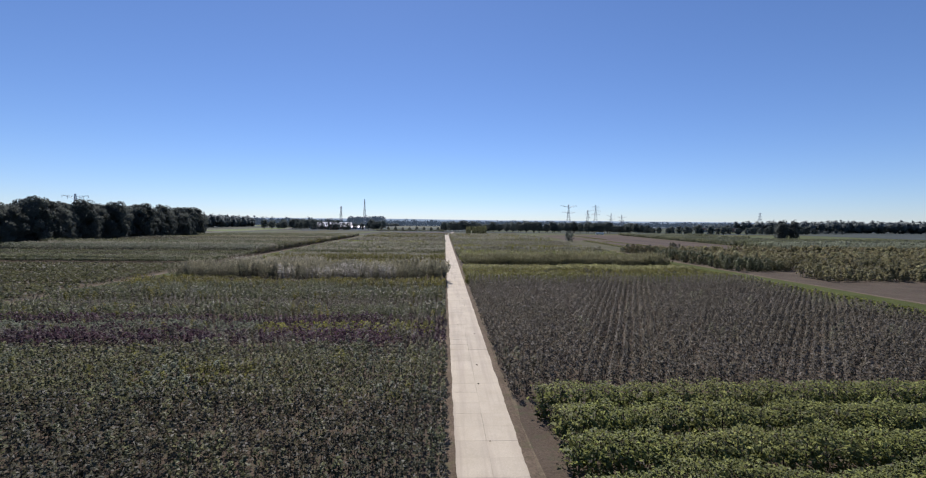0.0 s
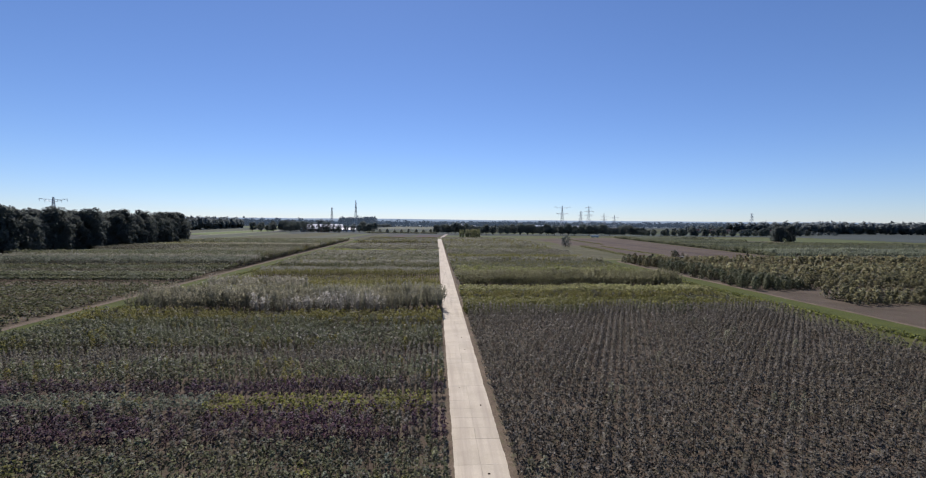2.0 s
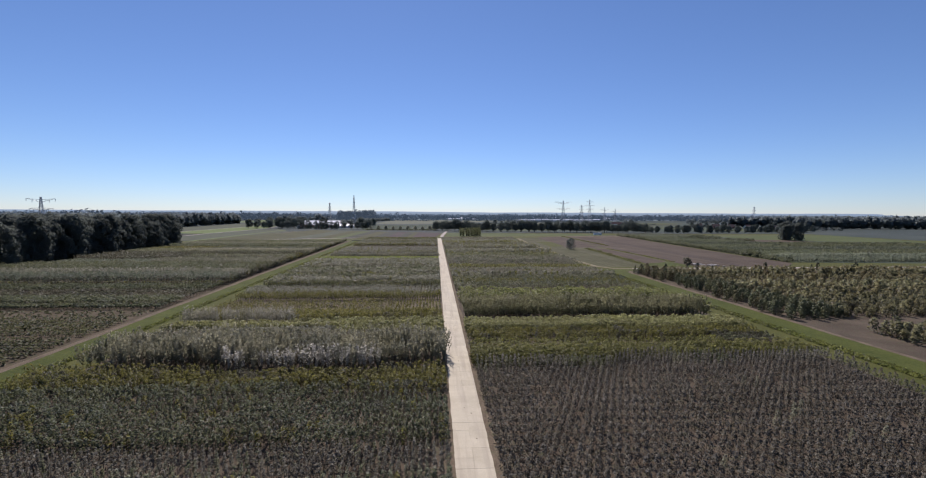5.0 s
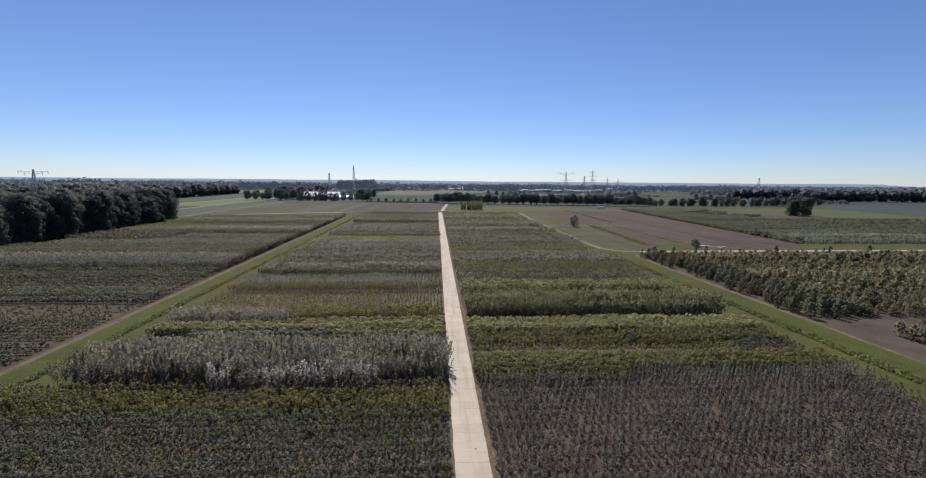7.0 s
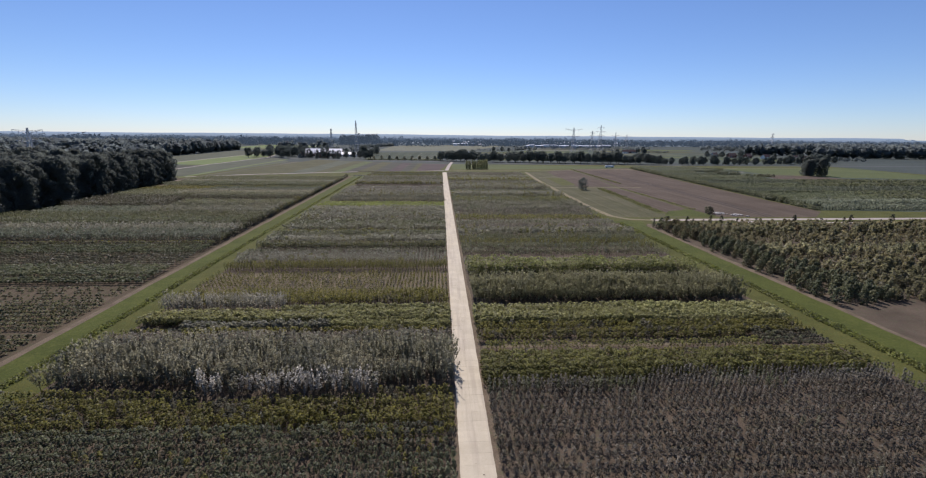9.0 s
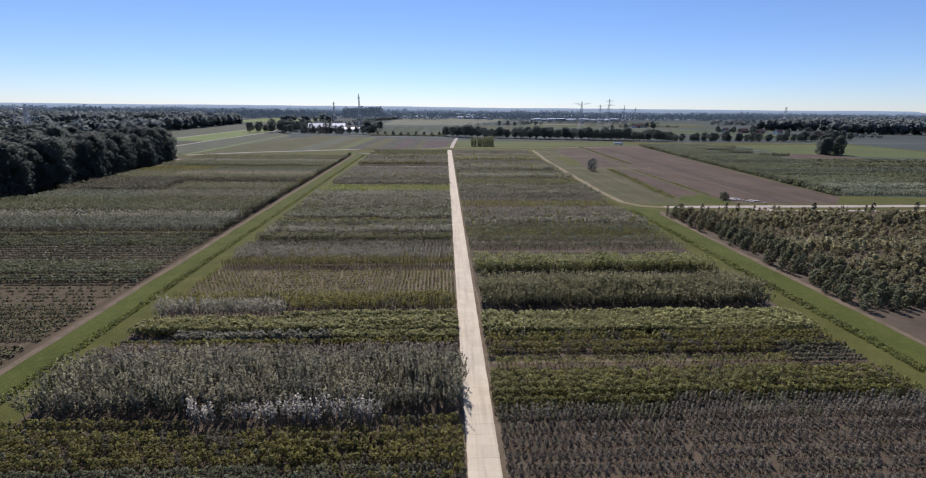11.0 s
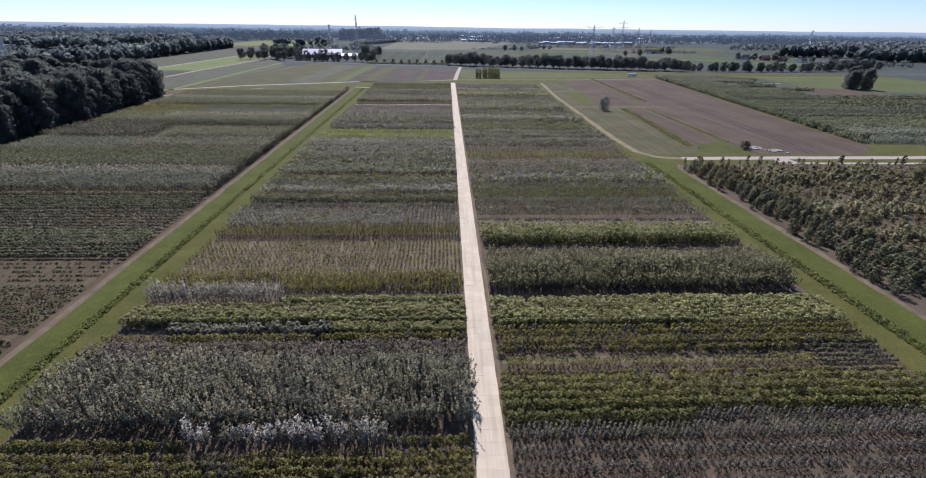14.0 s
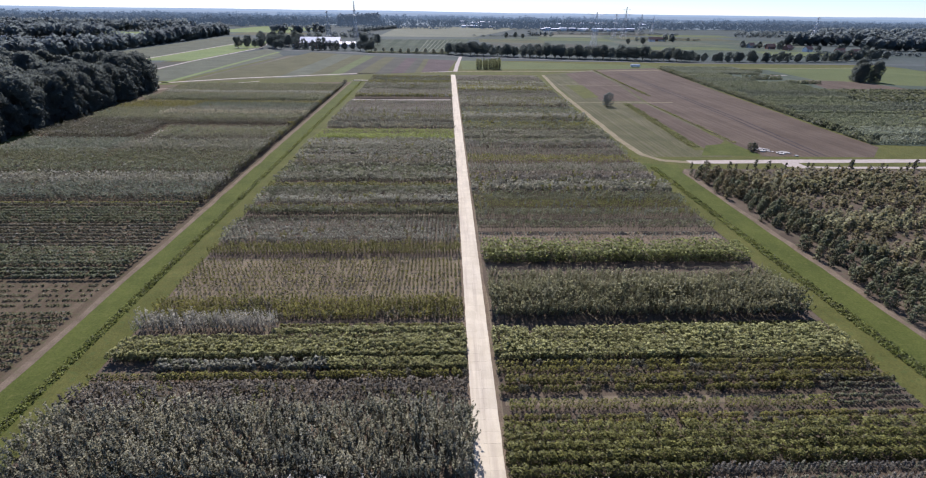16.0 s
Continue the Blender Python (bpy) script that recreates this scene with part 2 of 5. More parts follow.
def mesh_from(name, quads, mats, slots=None, rounding=None):
    """One mesh out of an (n, 3, 3) array of triangles; rounding: the direction in which each leaf's plant faces there."""
    n = len(quads)
    me = bpy.data.meshes.new(name)
    me.vertices.add(n * 3)
    me.vertices.foreach_set("co", np.ascontiguousarray(quads, dtype=np.float32).ravel())
    me.loops.add(n * 3)
    me.loops.foreach_set("vertex_index", np.arange(n * 3, dtype=np.int32))
    me.polygons.add(n)
    me.polygons.foreach_set("loop_start", np.arange(0, n * 3, 3, dtype=np.int32))
    for m in mats:
        me.materials.append(m)
    if slots is not None:
        me.polygons.foreach_set("material_index", slots.astype(np.int32))
    if rounding is None:
        rounding = np.cross(quads[:, 1] - quads[:, 0], quads[:, 2] - quads[:, 0])
        rounding *= np.where(rounding[:, 2:] < 0, -1.0, 1.0)
    rounding = rounding / (np.linalg.norm(rounding, axis=1, keepdims=True) + 1e-9)
    me.attributes.new("soft_normal", "FLOAT_VECTOR", "POINT").data.foreach_set("vector", np.repeat(rounding.astype(np.float32), 3, axis=0).ravel())
    me.update(calc_edges=True)
    me.validate()
    return me


def finish(name, bm, material, smooth=False):
    me = bpy.data.meshes.new(name)
    bmesh.ops.recalc_face_normals(bm, faces=bm.faces[:])
    for f in bm.faces:
        f.smooth = smooth
    bm.to_mesh(me)
    bm.free()
    me.materials.append(material)
    return me


def part(name, bm, material, parent, label=""):
    ob = new(name, finish(name, bm, material))
    ob.parent = parent
    return tagged(ob, label)


def box(bm, x0, x1, y0, y1, z0, z1):
    v = [bm.verts.new(p) for p in ((x0, y0, z0), (x1, y0, z0), (x1, y1, z0), (x0, y1, z0), (x0, y0, z1), (x1, y0, z1), (x1, y1, z1), (x0, y1, z1))]
    for f in ((0, 3, 2, 1), (4, 5, 6, 7), (0, 1, 5, 4), (1, 2, 6, 5), (2, 3, 7, 6), (3, 0, 4, 7)):
        bm.faces.new([v[i] for i in f])


def beam(bm, a, b, w):
    """A square bar from a to b."""
    a, b = Vector(a), Vector(b)
    d = (b - a).normalized()
    s = d.cross(Vector((0.31, 0.93, 0.2))).normalized() * w / 2
    u = d.cross(s).normalized() * w / 2
    v = [bm.verts.new(p + q) for p in (a, b) for q in (s + u, s - u, -s - u, -s + u)]
    for f in ((0, 1, 5, 4), (1, 2, 6, 5), (2, 3, 7, 6), (3, 0, 4, 7), (3, 2, 1, 0), (4, 5, 6, 7)):
        bm.faces.new([v[i] for i in f])


def ground_patch(name, corners, z, material, label, category="field"):
    """A flat piece of land with a uneven edge, lying just above the ground sheet."""
    bm = bmesh.new()
    pts = []
    for i, (x, y) in enumerate(corners):
        x2, y2 = corners[(i + 1) % len(corners)]
        n = max(1, min(60, int(math.hypot(x2 - x, y2 - y) / 4)))
        for k in range(n):
            px, py = x + (x2 - x) * k / n, y + (y2 - y) * k / n
            w = 0.0 if k == 0 else 0.45 * noise.noise(Vector((px * 0.2, py * 0.2, z * 9)))
            pts.append((px + w, py + w, z))
    bm.faces.new([bm.verts.new(p) for p in pts])
    bmesh.ops.triangulate(bm, faces=bm.faces[:])
    ob = new(name, finish(name, bm, material))
    return tagged(ob, label, category, kind="structure")


def strip_patch(name, line, width, z, material, label, category="track"):
    """A band of even width along a line of points."""
    left, right = [], []
    for i, p in enumerate(line):
        a, b = Vector(line[max(i - 1, 0)]), Vector(line[min(i + 1, len(line) - 1)])
        d = (b - a).normalized()
        s = Vector((-d.y, d.x)) * width / 2
        left.append(tuple(Vector(p) + s))
        right.append(tuple(Vector(p) - s))
    return ground_patch(name, left + right[::-1], z, material, label, category)


# ---- plants ----
KINDS = {}


def kind(name, height, radius, clear, dx, dy, leaves, size, material, form="whip"):
    KINDS[name] = (height, radius, clear, dx, dy, leaves, size, material, form)


def blades(c, size, lean=0.0, out=None):
    """A pointed leaf at each centre, turned at random or, with out given, lying across that direction."""
    n = len(c)
    if out is not None:
        nn = out / np.linalg.norm(out, axis=1, keepdims=True) + rng.normal(0, 0.38, (n, 3))
        a = np.cross(nn, rng.normal(size=(n, 3)))
        a /= np.linalg.norm(a, axis=1, keepdims=True)
        b = np.cross(nn / np.linalg.norm(nn, axis=1, keepdims=True), a)
        s = (size * rng.uniform(0.65, 1.35, n))[:, None]
        return np.stack([c - a * s - b * s * 0.62, c - a * s * 0.6 + b * s * 0.75, c + a * s], 1)
    a = rng.normal(size=(n, 3))
    a[:, 2] = a[:, 2] * 0.6 + lean
    a /= np.linalg.norm(a, axis=1, keepdims=True)
    up = rng.normal(size=(n, 3)) * 0.75
    up[:, 2] += 1.0
    b = np.cross(a, up)
    b /= np.linalg.norm(b, axis=1, keepdims=True)
    s = (size * rng.uniform(0.65, 1.35, n))[:, None]
    return np.stack([c - a * s - b * s * 0.62, c - a * s * 0.6 + b * s * 0.75, c + a * s], 1)


def stem(height, r):
    """A thin three-sided stem that tapers to a point."""
    out = []
    for k in range(3):
        p, q = 2.094 * k, 2.094 * (k + 1)
        out.append([(r * math.cos(p), r * math.sin(p), 0), (r * math.cos(q), r * math.sin(q), 0), (0, 0, height)])
    return np.array(out)


def with_rounding(c, leaves, h, r, clear, soft):
    """Leaves and stem of one plant, with the way in which the plant's outline faces at each of them."""
    up = np.clip((c[:, 2] - clear) / (h - clear), 0, 1)
    out = np.stack([c[:, 0] / r, c[:, 1] / r, 0.15 + soft + 1.1 * up], 1) + rng.normal(0, 0.28 - 0.4 * soft, c.shape)
    trunk = stem(max(clear, h * 0.7), 0.025 + 0.006 * h)
    side = np.cross(trunk[:, 1] - trunk[:, 0], trunk[:, 2] - trunk[:, 0])
    return np.concatenate([leaves, trunk]), np.concatenate([out, side / np.linalg.norm(side, axis=1, keepdims=True)])


def one_plant(h, r, clear, n, size, form, soft=0.0):
    u = rng.uniform(0, 1, n)
    ang, rad = rng.uniform(0, 6.283, n), np.sqrt(rng.uniform(0.05, 1, n))
    if form == "shoots":      # a stool of long straight shoots, each leafy along its length
        k = max(4, min(10, n // 9))
        own = rng.integers(0, k, n)
        away, tall_k, out = rng.uniform(0, 6.283, k), rng.uniform(0.72, 1.06, k), rng.uniform(0.35, 1.3, k) * r
        v = u ** 0.75
        z = (clear + (h - clear) * v) * tall_k[own]
        rr = out[own] * (0.2 + 0.8 * v)
        ang = away[own]
        rr, jx, jy = rr, rng.normal(0, 0.05 + 0.1 * size, n), rng.normal(0, 0.05 + 0.1 * size, n)
        c = np.stack([rr * np.cos(ang) + jx, rr * np.sin(ang) + jy, z], 1)
        return with_rounding(c, blades(c, size, 0.8), h, r, clear, soft)
    if form == "whip":        # slim young tree, foliage up a straight stem
        z = clear + (h - clear) * u ** 0.8
        rr = r * rad * (0.35 + 1.25 * np.sin(np.pi * np.clip(u * 0.9 + 0.08, 0, 1)) * 0.65)
    elif form == "spire":     # narrow upright plant, leafy from the ground to a pointed tip
        z = clear + (h - clear) * u
        rr = r * rad * (1.08 - 0.8 * u ** 1.6)
    elif form == "orchard":   # young tree with a loose, uneven crown
        z = clear + (h - clear) * u
        rr = r * rad * (1.1 - 0.75 * u ** 2) * (1 + 0.35 * np.sin(3 * ang + rng.uniform(0, 6.283)) * np.sin(5 * u + rng.uniform(0, 6.283)))
    elif form == "wand":      # many upright shoots fanning out from one stool
        z = clear + (h - clear) * u ** 0.8
        rr = r * rad * (0.35 + 0.75 * u)
    else:                     # rounded bush
        z = clear + (h - clear) * (0.5 - 0.5 * np.cos(np.pi * u))
        rr = r * rad * np.sqrt(np.clip(1 - (2 * u - 0.9) ** 2 * 0.8, 0.05, 1))
    c = np.stack([rr * np.cos(ang), rr * np.sin(ang), z], 1)
    q = blades(c, size, 0.9 if form == "wand" else 0.6 if form == "spire" else 0.1)
    return with_rounding(c, q, h, r, clear, soft)


def scatter(variants, spots, turn, scale, other):
    """Copies of the variants at the spots, in one array, with their material slots and rounding."""
    pick = rng.integers(0, len(variants), len(spots))
    out, slot, round_ = [], [], []
    for k, (v, w) in enumerate(variants):
        m = pick == k
        if not m.any():
            continue
        c, s = np.cos(turn[m])[:, None, None], np.sin(turn[m])[:, None, None]
        g = scale[m][:, None, None]
        x, y, z = v[None, :, :, 0], v[None, :, :, 1], v[None, :, :, 2]
        p = np.stack([(x * c - y * s) * g, (x * s + y * c) * g, z * g], -1) + spots[m][:, None, None, :]
        out.append(p.reshape(-1, 3, 3))
        c, s = c[:, :, 0], s[:, :, 0]
        round_.append(np.stack([w[None, :, 0] * c - w[None, :, 1] * s, w[None, :, 0] * s + w[None, :, 1] * c, np.broadcast_to(w[None, :, 2], (len(c), len(w)))], -1).reshape(-1, 3))
        one = np.zeros(len(v), dtype=np.int32)
        one[-3:] = 1
        both = np.tile(one, (m.sum(), 1))
        both[:, :-3] = other[m][:, None]
        slot.append(both.ravel())
    return np.concatenate(out), np.concatenate(slot), np.concatenate(round_)


def detail_at(y):
    return 0.66 if y < 62 else 0.56 if y < 100 else 0.52 if y < 135 else 0.36 if y < 200 else 0.22 if y < 290 else 0.14


COMPANION = {}
ACCENT = {}


def block(k, y0, y1, x0, x1, label, category="nursery trees", gaps=0.05, tall=1.0, slant=(0.0, 0.0), far=None, even=False, loose=1.0):
    """Rows of young plants across a bed, from x0 to x1 and y0 to y1; slant: how far its two sides lean per metre."""
    h, r, clear, dx, dy, leaves, size, material, form = KINDS[k]
    lod = far or detail_at((y0 + y1) / 2)
    thin = 1.0 if lod > 0.4 else 1.2 if lod > 0.25 else 1.35
    n = max(10, int(leaves * 1.9 * lod))
    grow = (leaves * 1.9 / n) ** 0.5 * (0.86 if lod > 0.5 else 0.98 if lod > 0.3 else 1.08)
    r *= 1.0 if lod > 0.5 else 1.2 if lod > 0.3 else 1.32
    variants = [one_plant(h * tall, r, clear, n, size * grow, form, 0.0 if lod > 0.4 else 0.15) for _ in range(6)]
    rows = max(1, int(round((y1 - y0) / (dy * thin))))
    y0, y1 = y0 + 0.25, y1 - 0.25
    spots = []
    for i in range(rows):
        y = y0 + (i + 0.5) * (y1 - y0) / rows
        a, b = x0 + slant[0] * (y - y0), x1 + slant[1] * (y - y0)
        step = dx * thin
        xs = b - np.arange(int((b - a) / step) + 1) * step if b < 0 else a + np.arange(int((b - a) / step) + 1) * step
        m = len(xs)
        wob = 0.4 if even else loose
        spots.append(np.stack([xs + rng.normal(0, dx * 0.07 * wob, m), y + rng.normal(0, 0.07 * wob, m), np.zeros(m)], 1))
    lane, high, open_row = [], [], []
    while len(lane) < rows:
        wide = int(rng.integers(2, 5))
        sort = 0 if y0 < 150 or even else (0, 0, 2, 2, 3)[rng.integers(0, 5)]
        lane += [sort] * wide
        high += [rng.uniform(0.85, 1.1) if y0 < 150 or even else rng.uniform(0.72, 1.18)] * wide
        open_row += [False] * (wide - 1) + [y0 > 150 and not even and rng.uniform() < 0.4]
    per_row = [0 if open_row[i] and rows > 3 else len(r) for i, r in enumerate(spots)]
    spots = [r[:m] for r, m in zip(spots, per_row)]
    other, level = np.repeat(lane[:rows], per_row), np.repeat(high[:rows], per_row)
    spots = np.concatenate(spots)
    keep = rng.uniform(0, 1, len(spots)) > gaps
    spots, level, other = spots[keep], level[keep], other[keep]
    stray = rng.uniform(0, 1, len(spots))
    patchy = np.array([noise.noise(Vector((x * 0.11, y * 0.2, 7.0))) for x, y, _ in spots])
    if even:
        stray = 0.3 + 0.4 * stray
    other = np.where(stray + 0.5 * patchy > 0.93, 3, np.where(stray - 0.5 * patchy < 0.14, 2, other))
    wave = np.array([noise.noise(Vector((x * 0.07, y * 0.16, 3.0))) for x, y, _ in spots])
    scale = rng.uniform(0.98 - 0.12 * min(loose, 3.0), 0.98 + 0.12 * min(loose, 3.0), len(spots)) * (1 + 0.2 * wave) * level
    if even:
        scale = rng.uniform(0.9, 1.08, len(spots)) * (1 + 0.08 * wave)
    quads, slot, rounding = scatter(variants, spots, rng.uniform(0, 6.283, len(spots)), scale, other)
    ob = new("nursery_bed", mesh_from("nursery_bed", quads, [material, BARK, COMPANION.get(material, material), ACCENT.get(material, material)], slot, rounding))
    return tagged(ob, label, category, "nursery beds", "stuff")

# ---- foliage tones and kinds of plants ----
L_DKGREEN = leaf_mat("dark_green_leaves", (0.09, 0.097, 0.07), (0.11, 0.108, 0.08), rough=0.5, spread=0.4)
L_GREEN = leaf_mat("green_leaves", (0.12, 0.135, 0.082), (0.14, 0.148, 0.094), rough=0.5, spread=0.4)
L_BUSH = leaf_mat("bush_leaves", (0.118, 0.136, 0.086), (0.132, 0.146, 0.096), spread=0.35)
L_YELLOW = leaf_mat("yellow_green_leaves", (0.175, 0.185, 0.062), (0.152, 0.162, 0.062), spread=0.45)
L_BRIGHT = leaf_mat("bright_lime_leaves", (0.22, 0.27, 0.085), (0.19, 0.235, 0.08))
L_LIGHT = leaf_mat("light_green_leaves", (0.238, 0.252, 0.128), (0.222, 0.23, 0.115), spread=0.6)
L_OLIVE = leaf_mat("olive_leaves", (0.162, 0.16, 0.058), (0.145, 0.146, 0.056), spread=0.35)
L_REED = leaf_mat("reedy_olive_leaves", (0.158, 0.162, 0.064), (0.14, 0.145, 0.058), spread=0.3)
L_GREY = leaf_mat("grey_green_leaves", (0.222, 0.23, 0.192), (0.202, 0.212, 0.17), spread=0.28, tuft=0.2)
L_WILLOW = leaf_mat("willow_leaves", (0.285, 0.285, 0.22), (0.245, 0.247, 0.184), spread=0.45)
L_SILVER = leaf_mat("silver_leaves", (0.41, 0.412, 0.398), (0.345, 0.348, 0.33), 0.55, 0.46)
L_FEATHER = leaf_mat("feathery_silver_leaves", (0.31, 0.31, 0.28), (0.27, 0.272, 0.235), spread=0.4)
L_DKGREY = leaf_mat("dull_grey_leaves", (0.178, 0.186, 0.145), (0.163, 0.173, 0.13), spread=0.28, tuft=0.2)
L_MAUVE = leaf_mat("mauve_grey_leaves", (0.17, 0.165, 0.15), (0.15, 0.15, 0.13), spread=0.28, tuft=0.2)
L_MAUVENEAR = leaf_mat("dull_mauve_leaves", (0.13, 0.125, 0.112), (0.114, 0.11, 0.093), spread=0.5)
L_DULL = leaf_mat("dull_olive_leaves", (0.094, 0.1, 0.06), (0.08, 0.09, 0.054), spread=0.3)
L_TALL = leaf_mat("tall_sapling_leaves", (0.228, 0.232, 0.148), (0.202, 0.208, 0.128), spread=0.4)
L_LEAFY = leaf_mat("cool_green_leaves", (0.112, 0.131, 0.088), (0.124, 0.138, 0.086), rough=0.5, spread=0.35)
L_POPLAR = leaf_mat("pale_poplar_leaves", (0.27, 0.29, 0.16), (0.23, 0.25, 0.135), 0.55, 0.46)
L_ORCHARD_OLIVE = leaf_mat("olive_orchard_leaves", (0.166, 0.156, 0.096), (0.148, 0.143, 0.087), spread=0.28, tuft=0.35)
L_ORCHARD_GREEN = leaf_mat("dark_orchard_leaves", (0.148, 0.152, 0.094), (0.16, 0.158, 0.098), spread=0.28, tuft=0.35)
L_PURPLE = leaf_mat("purple_leaves", (0.085, 0.055, 0.078), (0.072, 0.055, 0.066))
L_WEED = leaf_mat("weed_leaves", (0.125, 0.14, 0.06), (0.145, 0.15, 0.08))
L_DITCH = leaf_mat("ditch_weed_leaves", (0.118, 0.142, 0.05), (0.14, 0.158, 0.062), 0.55, 0.46)
L_CROP = leaf_mat("sapling_leaves", (0.122, 0.142, 0.108), (0.108, 0.128, 0.096), patch=0.03, spread=0.25, tuft=0.2)
L_REEDPALE = leaf_mat("pale_reedy_leaves", (0.19, 0.218, 0.17), (0.16, 0.188, 0.145), patch=0.03, spread=0.25, tuft=0.2)
L_CROPLIGHT = leaf_mat("pale_sapling_leaves", (0.15, 0.172, 0.115), (0.132, 0.155, 0.105), patch=0.03, spread=0.25, tuft=0.2)
L_ORCHARD_DRY = leaf_mat("dry_orchard_leaves", (0.15, 0.13, 0.08), (0.13, 0.116, 0.07), spread=0.4)
L_HEDGE = leaf_mat("hedge_leaves", (0.18, 0.208, 0.088), (0.2, 0.222, 0.1), 0.55, 0.46)
L_LIME = leaf_mat("lime_bush_leaves", (0.146, 0.153, 0.06), (0.132, 0.138, 0.06), spread=0.45)
L_TEAL = leaf_mat("blue_green_leaves", (0.13, 0.155, 0.122), (0.14, 0.16, 0.122), spread=0.3)
L_BROWN = leaf_mat("brown_leaves", (0.198, 0.184, 0.158), (0.175, 0.165, 0.138), spread=0.28, tuft=0.2)
# woods and far trees: distance haze put into paler, bluer leaf colours
L_WOOD_HAZED = leaf_mat("hazed_wood_leaves", (0.096, 0.113, 0.11), (0.106, 0.123, 0.118), rough=0.8, through_light=0.58, patch=0.03, spread=0.15, tuft=0.12)
L_TREE_HAZED = leaf_mat("hazed_tree_leaves", (0.108, 0.132, 0.13), (0.12, 0.144, 0.142), rough=0.8, through_light=0.58, patch=0.03, spread=0.2, tuft=0.15)
L_FAR_HAZED = leaf_mat("hazed_far_leaves", (0.142, 0.172, 0.188), (0.155, 0.186, 0.2), rough=0.8, through_light=0.58, patch=0.01, spread=0.2, tuft=0.12)

kind("dkgreen", 2.5, 0.3, 0.75, 0.62, 1.4, 66, 0.1, L_DKGREEN)
kind("green", 2.5, 0.3, 0.75, 0.62, 1.4, 66, 0.1, L_GREEN)
kind("olivegreen", 2.1, 0.4, 0.2, 0.74, 1.4, 86, 0.105, L_OLIVE)
kind("teal", 2.1, 0.34, 0.6, 0.66, 1.3, 66, 0.1, L_TEAL)
kind("yellow", 1.8, 0.34, 0.55, 0.7, 1.4, 56, 0.1, L_YELLOW)
kind("limebed", 2.2, 0.55, 0.4, 0.85, 1.4, 60, 0.12, L_BRIGHT)
kind("purple", 2.1, 0.28, 0.8, 0.6, 1.6, 66, 0.095, L_PURPLE)
kind("mauve", 2.4, 0.5, 0.2, 0.98, 2.35, 130, 0.095, L_MAUVENEAR, "spire")
kind("mauvefar", 2.6, 0.42, 0.5, 0.9, 1.8, 80, 0.1, L_MAUVE)
kind("mauvelow", 2.5, 0.3, 0.5, 0.68, 1.5, 74, 0.095, L_MAUVE, "spire")
kind("grey", 2.6, 0.46, 0.9, 0.85, 1.45, 70, 0.13, L_GREY)
kind("dkgrey", 2.8, 0.48, 1.0, 0.85, 1.5, 70, 0.135, L_DKGREY)
kind("willow", 4.4, 0.95, 1.4, 1.1, 1.6, 330, 0.1, L_WILLOW, "shoots")
kind("silver", 4.0, 0.5, 1.6, 0.95, 1.2, 140, 0.1, L_SILVER, "shoots")
kind("feather", 3.8, 0.55, 0.5, 0.8, 1.1, 120, 0.1, L_FEATHER, "shoots")
kind("silverlow", 1.8, 0.4, 0.3, 0.8, 1.3, 50, 0.176, L_GREY)
kind("light", 1.9, 0.5, 0.4, 0.72, 0.98, 70, 0.14, L_LIGHT)
kind("lightbush", 2.2, 0.8, 0.1, 1.2, 1.4, 120, 0.15, L_LIGHT, "bush")
kind("olive", 2.3, 0.44, 0.1, 0.55, 1.1, 80, 0.1, L_OLIVE, "shoots")
kind("olivetall", 3.1, 0.5, 0.9, 0.6, 1.2, 130, 0.1, L_REED, "shoots")
kind("stubble", 1.2, 0.26, 0.05, 0.75, 1.35, 40, 0.09, L_OLIVE)
kind("sparse", 1.0, 0.26, 0.1, 0.7, 1.2, 34, 0.1, L_DKGREY)
kind("dull", 0.7, 0.28, 0.05, 0.5, 1.5, 36, 0.1, L_DULL)
kind("furrow", 0.4, 0.22, 0.02, 0.5, 1.5, 24, 0.1, L_DULL)
kind("brown", 2.3, 0.5, 0.5, 0.75, 1.3, 55, 0.15, L_BROWN, "shoots")
kind("bushgreen", 2.2, 0.85, 0.1, 1.25, 1.7, 190, 0.125, L_LIME, "bush")
kind("tallgreen", 4.3, 0.8, 1.5, 0.9, 1.4, 200, 0.105, L_TALL, "shoots")
kind("hedge", 2.9, 0.75, 0.5, 0.95, 1.6, 110, 0.13, L_HEDGE, "bush")
kind("lowgreen", 0.9, 0.5, 0.05, 0.7, 1.1, 36, 0.176, L_LIME, "bush")
kind("leafygreen", 2.4, 0.32, 0.6, 0.66, 1.45, 74, 0.105, L_LEAFY)
kind("weeds", 0.5, 0.8, 0.0, 0.75, 0.9, 24, 0.13, L_WEED, "wand")
kind("ditchweed", 0.42, 0.38, 0.0, 0.38, 0.45, 15, 0.11, L_DITCH, "wand")
kind("orchard", 3.0, 0.75, 0.2, 1.5, 1.95, 160, 0.15, L_ORCHARD_GREEN, "orchard")
kind("orchardfar", 2.7, 0.72, 0.2, 1.6, 2.05, 130, 0.165, L_ORCHARD_OLIVE, "orchard")
